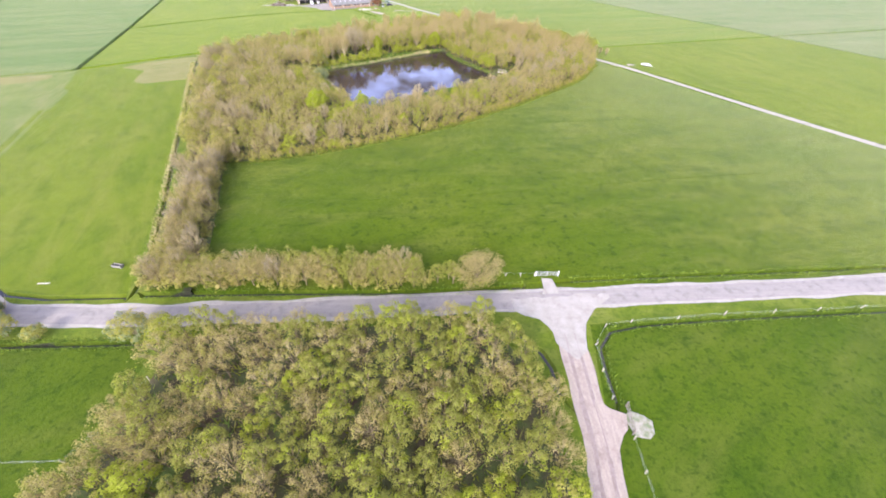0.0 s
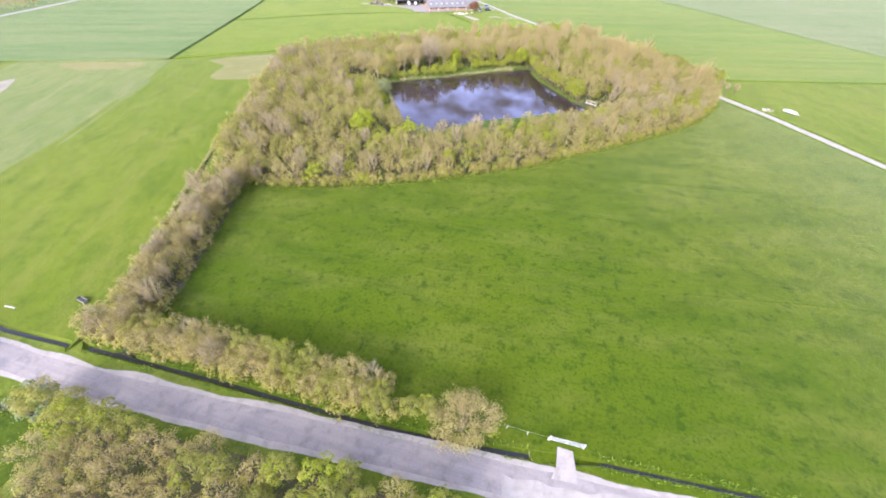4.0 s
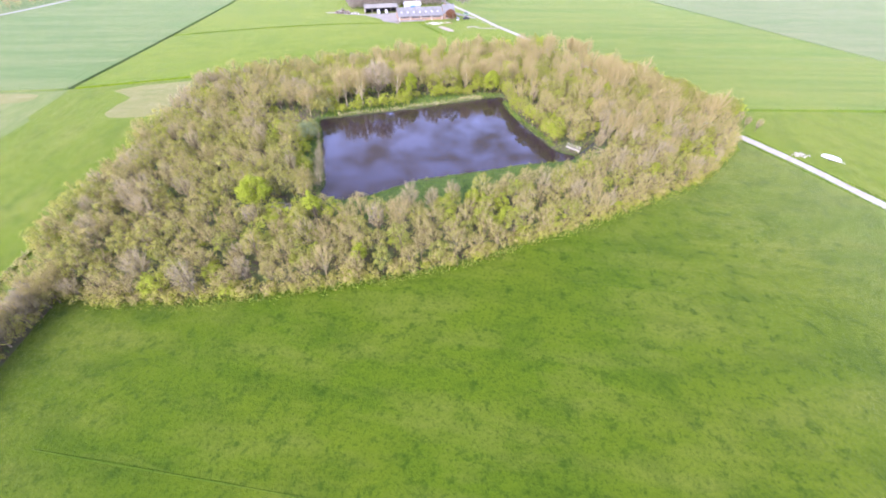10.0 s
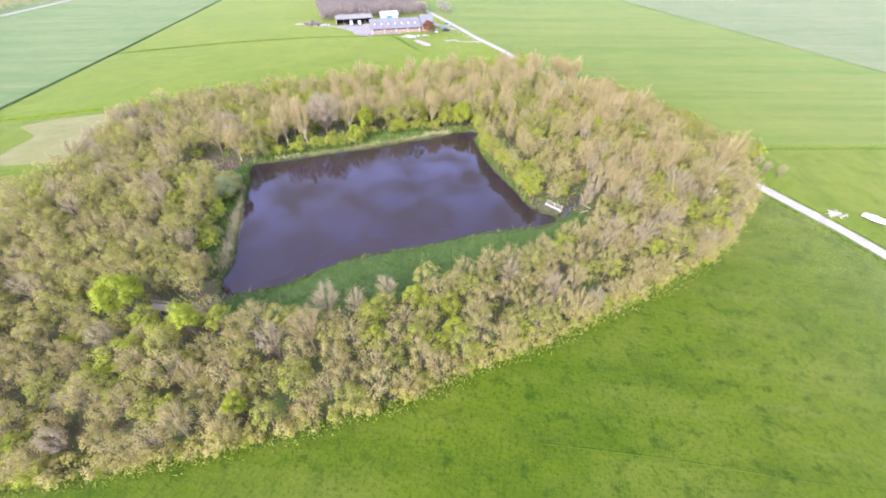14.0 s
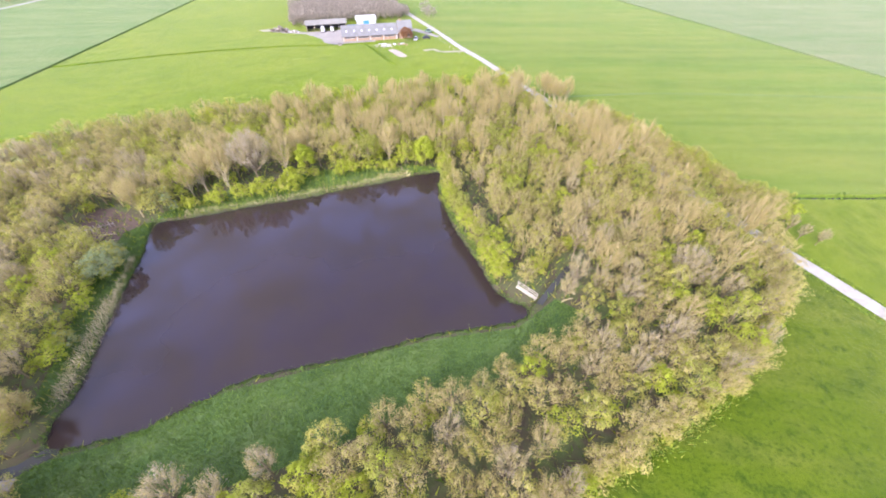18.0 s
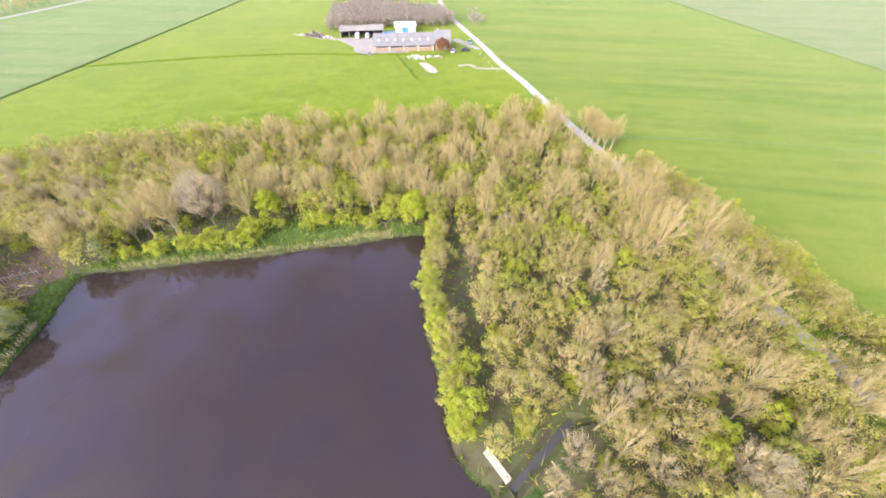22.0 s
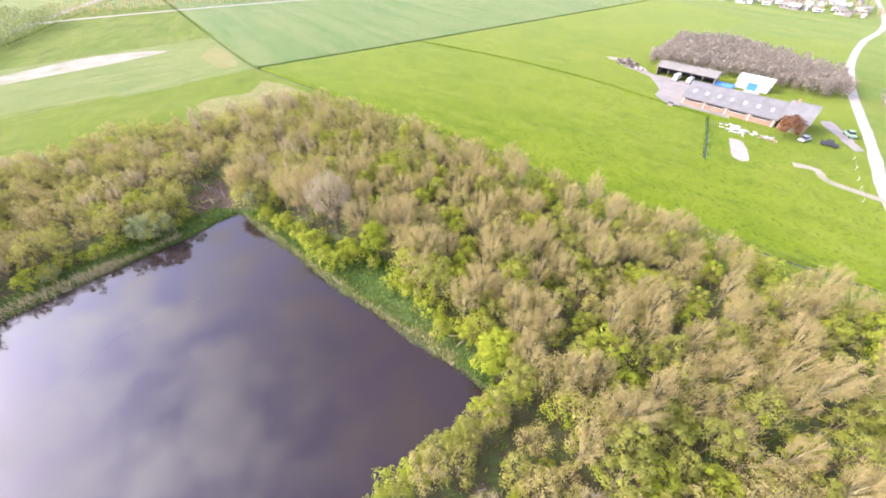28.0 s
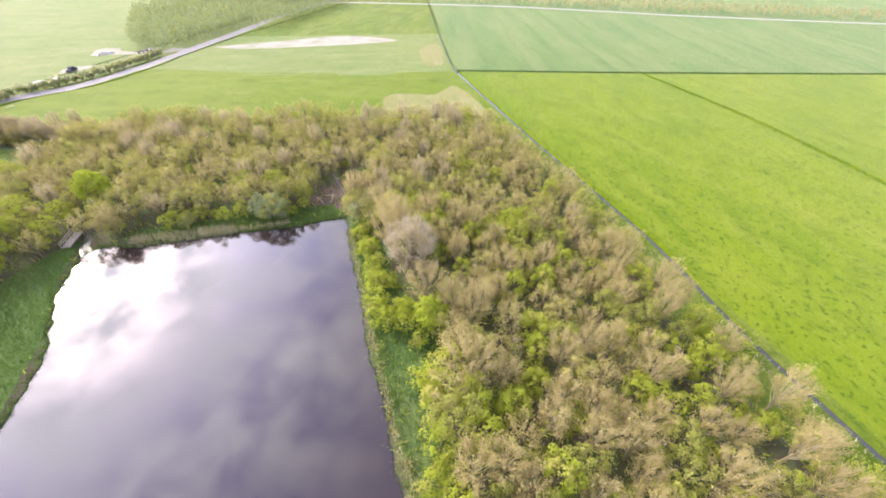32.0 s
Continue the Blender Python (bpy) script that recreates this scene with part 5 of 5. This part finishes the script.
def log(x, y, length, r, turn, label, mat="pale_bark"):
    v, f = [], []
    tube(v, f, [(0, 0, r * 0.9), (length * 0.4, 0.1, r), (length, -0.1, r * 0.8)], [r, r * 0.92, r * 0.7], 7)
    e = thing("log", pose(x, y, 0, 0, 0, turn), label, "log")
    part("stem", mesh_of("stem", v, f), M[mat], e)
    v, f = [], []
    tube(v, f, [(length * 0.7, 0, r), (length * 0.85, 0.5, r + 0.35)], [r * 0.4, r * 0.15], 5)
    part("branch_stub", mesh_of("branch_stub", v, f), M[mat], e)


for x, y, l, t in ((-61.5, 170.2, 3.2, 60), (-62.6, 171.6, 2.6, 110), (-64, 173, 3.4, 25), (-12.5, 215.4, 2.4, 70), (-10.2, 216, 1.8, 120), (-22.5, 217, 2.2, 15), (33, 181.4, 2.6, 40), (35.5, 184, 3.0, 150)):
    log(x, y, l, 0.16, t, "bare pale log lying on the ground")


# ---- farm ----
def gabled(name, m, L, D, eave, ridge, wall_mat, roof_mat, label, category, open_front=False, overhang=0.4, bays=4):
    """A building: x along its length, y from its front to its back."""
    e = thing(name, m, label, category)
    t = 0.25
    if open_front:
        for i in range(bays + 1):
            part("pillar", boxed(0.22, 0.22, eave, (0.15 + i * (L - 0.3) / bays, 0.2, 0)), M["wood"], e)
    else:
        part("front_wall", boxed(L, t, eave, (L / 2, t / 2, 0)), M[wall_mat], e)
    # behind an open front the back wall is coloured dark as interior shade
    part("back_wall", boxed(L, t, eave, (L / 2, D - t / 2, 0)), M[wall_mat if not open_front else "dark"], e)
    for x in (t / 2, L - t / 2):
        bm = bmesh.new()
        ring = [(0.26, 0), (D - 0.26, 0), (D - 0.26, eave), (D / 2, ridge - 0.1), (0.26, eave)]
        a = [bm.verts.new((x - t / 2, y, z)) for y, z in ring]
        b = [bm.verts.new((x + t / 2, y, z)) for y, z in ring]
        bm.faces.new(a)
        bm.faces.new(b[::-1])
        for i in range(5):
            bm.faces.new((a[i], a[i - 1], b[i - 1], b[i]))
        part("gable_wall", bm, M[wall_mat], e)
    run = math.hypot(D / 2, ridge - eave)
    tilt = math.degrees(math.atan2(ridge - eave, D / 2))
    slopes = []
    for sgn, y in ((1, 0), (-1, D)):
        ang = tilt * sgn
        bm = bmesh.new()
        box(bm, L + 2 * overhang, run + overhang, 0.14, (L / 2, D / 2 - sgn * (D / 4 + overhang / 2 * math.cos(radians(tilt))), (eave + ridge) / 2 - overhang / 2 * math.sin(radians(tilt))), rx=ang)
        slope = part("roof_slope", bm, M[roof_mat], e)
        slopes.append(slope)
        n = int(L / 1.1) if L > 20 else 0
        rib = None
        for i in range(n):
            if rib is None:
                rib = bpy.data.meshes.new("roof_rib")
                b2 = boxed(0.07, run + overhang - 0.1, 0.05)
                b2.to_mesh(rib)
                b2.free()
                rib.materials.append(M[roof_mat])
            ob = new("roof_rib", rib)
            ob.parent = slope
            ob.matrix_basis = pose(-overhang + (i + 0.5) * (L + 2 * overhang) / n, D / 2 - sgn * (D / 4 + overhang / 2 * math.cos(radians(tilt))) - sgn * 0.14 * math.sin(radians(tilt)), (eave + ridge) / 2 - overhang / 2 * math.sin(radians(tilt)) + 0.14 * math.cos(radians(tilt)), ang)
    part("ridge_cap", boxed(L + 2 * overhang, 0.5, 0.12, (L / 2, D / 2, ridge + 0.08)), M[roof_mat], e)
    return e, slopes, tilt


FARM_TURN = 28.0
barn, slopes, tilt = gabled("cattle_barn", pose(-84.0, 325.2, 0, 0, 0, FARM_TURN), 28.5, 14.0, 2.5, 6.0, "brick", "roof", "long brick barn with a pale corrugated roof", "barn")
for i in range(7):
    for sgn, row in ((1, 2.9),):
        k = row / 7.0
        part("skylight", boxed(0.9, 1.5, 0.05, (2.4 + i * 3.9, row, 2.5 + 3.5 * k + 0.24), rx=tilt), M["glass"], slopes[0], "pale translucent roof light")
for i in range(5):
    part("wall_pier", boxed(0.35, 0.14, 2.4, (0.5 + i * 6.85, -0.07, 0)), M["white"], barn, "white-painted pier")
for i in range(4):
    w = part("window", boxed(5.2, 0.06, 0.5, (3.9 + i * 6.85, -0.03, 1.6)), M["dark"], barn, "low dark barn window")
    part("window_sill", boxed(5.4, 0.16, 0.08, (3.9 + i * 6.85, -0.08, 1.5)), M["white"], w)
part("manure_wall", boxed(16, 0.2, 0.9, (8.5, -2.4, 0)), M["concrete"], barn, "low concrete wall before the barn")
house, hs, ht = gabled("farmhouse", pose(-58.3, 339.2, 0, 0, 0, FARM_TURN + 0), 7.0, 9.5, 3.4, 7.4, "brick", "roof", "low brick farmhouse at the end of the barn", "house")
part("chimney", boxed(0.7, 0.7, 1.4, (1.4, 4.75, 6.9), bevel=0.03), M["brick"], hs[0])
for x, y, s in ((1.8, -0.03, 0), (5.0, -0.03, 0)):
    w = part("window", boxed(1.2, 0.06, 1.3, (x, y, 1.0)), M["dark"], house)
    part("window_frame", boxed(1.36, 0.05, 0.1, (x, y - 0.02, 2.3)), M["white"], w)
    part("window_sill", boxed(1.4, 0.16, 0.07, (x, y - 0.05, 0.93)), M["white"], w)
part("door", boxed(0.95, 0.06, 2.05, (3.4, -0.03, 0)), M["green_paint"], house)
part("white_gable", boxed(0.06, 5.2, 3.0, (7.05, 4.75, 0.2)), M["white"], house, "white-painted end wall")
shed, _, _ = gabled("open_shed", pose(-113.2, 338.6, 0, 0, 0, FARM_TURN + 3), 22.0, 7.5, 3.3, 4.8, "wood", "roof_dark", "long open-fronted implement shed with a grey roof", "shed", True, bays=5)
part("end_board", boxed(0.1, 7.4, 0.7, (22.45, 3.75, 3.0)), M["white"], shed, "white end fascia")
white_shed, _, _ = gabled("store_shed", pose(-92.2, 358.8, 0, 0, 0, FARM_TURN), 11.0, 7.5, 2.8, 4.4, "white", "white", "small shed with a white roof and blue ridge", "shed")
part("ridge_sheet", boxed(11.4, 1.1, 0.14, (5.5, 4.2, 4.3)), M["blue"], white_shed, "blue ridge sheet")
part("shed_door", boxed(3.2, 0.08, 2.7, (5.5, -0.04, 0)), M["blue"], white_shed)
silage = thing("tarpaulin_stack", pose(-93.2, 354.4, 0, 0, 0, FARM_TURN), "blue tarpaulin weighted over a low stack", "tarpaulin")
bm = bmesh.new()
box(bm, 7.0, 3.6, 1.3, bevel=0.35)
part("cover", bm, M["blue"], silage)
for x in (-1.8, 0, 1.8):
    part("weight", boxed(0.5, 0.5, 0.18, (x, 0, 1.2), bevel=0.06), M["tyre"], silage)
stack = thing("bale_stack", pose(-84.2, 358.0, 0, 0, 0, FARM_TURN), "stack of white-wrapped bales beside the shed", "bales")
for i in range(4):
    part("bale", boxed(1.15, 1.6, 1.1, (i * 1.2 - 1.8, 0, 0), bevel=0.12), M["white"], stack)


def vehicle(name, m, L, W, H, mat, label, category, cab=0.5, boxy=False):
    e = thing(name, m, label, category)
    bm = bmesh.new()
    box(bm, L, W, H * 0.42, (0, 0, 0.32), bevel=0.12)
    body = part("body", bm, M[mat], e)
    bm = bmesh.new()
    v = box(bm, L * (0.92 if boxy else cab), W * 0.92, H * 0.46, (L * (0.0 if boxy else -0.06), 0, 0.32 + H * 0.42))
    for q in v:
        if q.co.z > 0.4 + H * 0.6 and not boxy:
            q.co.x *= 0.74
            q.co.y *= 0.86
    bmesh.ops.bevel(bm, geom=bm.edges[:], offset=0.06, segments=1, affect="EDGES")
    part("cabin", bm, M[mat if boxy else "dark"], body)
    part("roof", boxed(L * (0.9 if boxy else cab * 0.7), W * 0.8, 0.05, (L * (0 if boxy else -0.045), 0, 0.32 + H * 0.885)), M[mat], body)
    for x in (-L * 0.32, L * 0.32):
        for y in (-W * 0.46, W * 0.46):
            v, f = [], []
            tube(v, f, [(x, y - 0.1, 0.32), (x, y + 0.1, 0.32)], [0.32, 0.32], 12)
            f.append(tuple(range(11, -1, -1)))
            wh = part("wheel", mesh_of("wheel", v, f), M["tyre"], e)
            v, f = [], []
            tube(v, f, [(x, y - 0.11, 0.32), (x, y + 0.11, 0.32)], [0.18, 0.18], 8)
            part("rim", mesh_of("rim", v, f), M["galvan"], wh)
    for y in (-W * 0.33, W * 0.33):
        part("headlight", boxed(0.06, 0.28, 0.16, (L / 2 - 0.01, y, 0.62)), M["glass"], body)
    return e


vehicle("van", pose(-105.0, 342.0, 0.03, 0, 0, 118), 5.0, 1.95, 2.3, "white", "white van parked before the open shed", "van", boxy=True)
vehicle("van", pose(-100.6, 344.6, 0.03, 0, 0, 118), 4.4, 1.8, 1.9, "white", "small white van parked before the open shed", "van", boxy=True)
vehicle("car", pose(-44.5, 343.0, 0.03, 0, 0, 30), 4.3, 1.75, 1.45, "dark", "dark car parked beside the farmhouse", "car")
vehicle("car", pose(-47.5, 356.0, 0.03, 0, 0, -30), 4.3, 1.75, 1.45, "green_paint", "green car parked on the farm drive", "car")
vehicle("car", pose(-49.0, 339.0, 0.03, 0, 0, 100), 4.2, 1.75, 1.45, "white", "white car parked beside the farmhouse", "car")
vehicle("car", pose(-108.0, 33.5, 0.03, 0, 0, 20), 4.4, 1.8, 1.5, "dark", "dark car parked in the roadside yard", "car")


def rubbish(name, x, y, n, spread, mats, label, category, seed, high=1.4, size=1.0):
    """A loose heap: jumbled boards and lumps, the highest in the middle."""
    rng = random.Random(seed)
    e = thing(name, pose(x, y, 0), label, category)
    for m in mats:
        for _ in range(n // len(mats)):
            a, q = rng.uniform(0, 6.28), rng.random()
            z = high * (1 - q) * rng.random()
            part("board", boxed(rng.uniform(0.4, 2.0) * size, rng.uniform(0.15, 0.7) * size, rng.uniform(0.1, 0.4) * size, (spread * q * math.cos(a), spread * 0.6 * q * math.sin(a), z * 0.8), rng.uniform(0, 180), rng.uniform(-20, 20), rng.uniform(-20, 20)), M[m], e)


rubbish("scrap_heap", -129, 336.5, 150, 6.4, ("soil", "roof_dark", "wood"), "tall heap of timber and scrap beside the farm", "heap", 5, 3.6, 1.2)
rubbish("scrap_heap", -120.5, 337, 40, 4.4, ("wood", "pale_wood", "galvan"), "row of pale boards and scrap beside the farm", "heap", 6, 1.0)
rubbish("rubble_heap", 91.5, 197.6, 36, 2.6, ("pale_wood", "gravel"), "low pale rubble heap beside the farm road", "heap", 7, 0.6, 0.7)
rubbish("garden_clutter", -60.5, 325.5, 60, 5.4, ("white", "pale_wood"), "white garden furniture and clutter on the lawn", "clutter", 8, 0.7, 0.8)
rubbish("garden_clutter", -53.5, 329.5, 40, 4.2, ("white", "brick"), "pots and pale clutter beside the farmhouse", "clutter", 9, 0.5, 0.7)
rubbish("board_pile", -130, 24, 22, 4.0, ("white", "pale_wood"), "pile of white boards in the roadside yard", "boards", 10, 0.6, 1.3)
rubbish("board_pile", -139, 36, 22, 4.0, ("white", "soil"), "pile of boards in the roadside yard", "boards", 11, 0.6, 1.3)
crate = thing("crate", pose(-83.0, 319.8, 0, 0, 0, 30), "dark-topped crate at the yard's edge", "crate")
part("body", boxed(1.6, 1.2, 0.9, bevel=0.04), M["wood"], crate)
part("lid", boxed(1.7, 1.3, 0.08, (0, 0, 0.9)), M["dark"], crate)


def covered_boat(m):
    """A long low thing under a white cover, on a trailer."""
    e = thing("covered_trailer", m, "long trailer under a dirty white cover", "trailer")
    bm = bmesh.new()
    rings = []
    for i in range(9):
        x = -3.2 + 6.4 * i / 8
        k = math.sin(math.pi * (0.12 + 0.76 * i / 8)) ** 0.5
        rings.append([bm.verts.new((x, 1.15 * k * c, 0.55 + (0.95 * k + 0.08 * math.sin(i * 2.1)) * s)) for c, s in ((-1, 0), (-0.95, 0.55), (-0.55, 0.92), (0, 1), (0.55, 0.92), (0.95, 0.55), (1, 0))])
    for a, b in zip(rings[:-1], rings[1:]):
        for j in range(6):
            bm.faces.new((a[j], a[j + 1], b[j + 1], b[j]))
        bm.faces.new((a[6], a[0], b[0], b[6]))
    bm.faces.new(rings[0])
    bm.faces.new(rings[-1][::-1])
    part("cover", bm, M["white"], e)
    part("chassis", boxed(6.6, 0.9, 0.14, (0, 0, 0.4)), M["galvan"], e)
    part("drawbar", boxed(1.6, 0.12, 0.1, (3.9, 0, 0.36)), M["galvan"], e)
    for y in (-0.95, 0.95):
        v, f = [], []
        tube(v, f, [(0, y - 0.1, 0.33), (0, y + 0.1, 0.33)], [0.33, 0.33], 12)
        f.append(tuple(range(11, -1, -1)))
        part("wheel", mesh_of("wheel", v, f), M["tyre"], e)
    return e


covered_boat(pose(98.6, 196.9, 0, 0, 0, -38) @ Matrix.Diagonal((0.72, 0.85, 0.85, 1)))
covered_boat(pose(-91.5, 38.0, 0, 0, 0, 10))
covered_boat(pose(-96.5, 40.5, 0, 0, 0, 30))
trough = thing("water_trough", pose(-64.3, 54.0, 0, 0, 0, -8), "grey steel cattle trough standing on the grass", "trough")
bm = bmesh.new()
box(bm, 2.2, 0.8, 0.55, (0, 0, 0.12), bevel=0.03)
top = max(bm.faces, key=lambda f: f.calc_center_median().z)
bmesh.ops.inset_region(bm, faces=[top], thickness=0.06)
for v in top.verts:
    v.co.z -= 0.3
part("basin", bm, M["roof_dark"], trough)
part("water", boxed(2.0, 0.6, 0.02, (0, 0, 0.42)), M["ditch_water"], trough)
for x in (-0.8, 0.8):
    part("foot", boxed(0.15, 0.75, 0.14, (x, 0, 0)), M["galvan"], trough)
plank = thing("plank", pose(-75.6, 49.2, 0, 0, 0, 4), "pale plank lying on the grass", "plank")
part("board", boxed(2.2, 0.3, 0.08, bevel=0.01), M["pale_wood"], plank)
culvert = thing("culvert", pose(-46.8, 47.6, -0.6, 0, 0, 3), "dark concrete culvert in the roadside ditch", "culvert")
part("headwall", boxed(1.5, 0.3, 1.1, bevel=0.03), M["ditchmud"], culvert)
part("slab", boxed(1.6, 1.1, 0.18, (0, 0.2, 1.1), bevel=0.03), M["ditchmud"], culvert)


def cabin(x, y, turn, L, D, wall, roof):
    e, _, _ = gabled("cabin", pose(x, y, 0, 0, 0, turn), L, D, 2.3, 3.7, wall, roof, "small holiday cabin far off among others", "cabin")
    tagged(e, group="cabins of the holiday park")
    for i in range(2):
        part("window", boxed(1.1, 0.05, 0.9, (1.2 + i * (L - 2.4), -0.03, 1.0)), M["dark"], e)


def caravan(x, y, turn, L):
    e = thing("caravan", pose(x, y, 0, 0, 0, turn), "white touring caravan standing in the holiday park", "caravan", "caravans of the holiday park")
    part("body", boxed(L, 2.3, 2.1, (0, 0, 0.45), bevel=0.25), M["white"], e)
    for s in (-1, 1):
        part("window", boxed(L * 0.55, 0.05, 0.6, (0, s * 1.15, 1.35)), M["dark"], e)
        v, f = [], []
        tube(v, f, [(0, s * 1.0 - 0.1, 0.32), (0, s * 1.0 + 0.1, 0.32)], [0.32, 0.32], 8)
        part("wheel", mesh_of("wheel", v, f), M["tyre"], e)
    part("drawbar", boxed(1.2, 0.1, 0.1, (L / 2 + 0.5, 0, 0.45)), M["galvan"], e)


rng_v = random.Random(77)
for row in range(5):
    for i in range(14):
        t = (i + 0.5 * (row % 2)) / 14
        x, y = -262 + 92 * t - 9 * row + rng_v.uniform(-2.4, 2.4), 520 + 42 * t + 12.5 * row + rng_v.uniform(-2.4, 2.4)
        if rng_v.random() < 0.55:
            cabin(x, y, rng_v.choice((25, 115)) + rng_v.uniform(-6, 6), rng_v.uniform(5, 7), rng_v.uniform(3.4, 4.6), rng_v.choice(("white", "concrete", "wood")), rng_v.choice(("roof_dark", "roof", "white")))
        else:
            caravan(x, y, rng_v.choice((25, 115)) + rng_v.uniform(-9, 9), rng_v.uniform(4.6, 6.4))
low_poly_wood("park_trees", [[(-285, 512), (-170, 558), (-180, 620), (-320, 570)]], 9.0, 4.4, 66, "bare trees between the holiday cabins", ("twig_grey", "leaf_brown", "leaf_grey"), 24, 30)
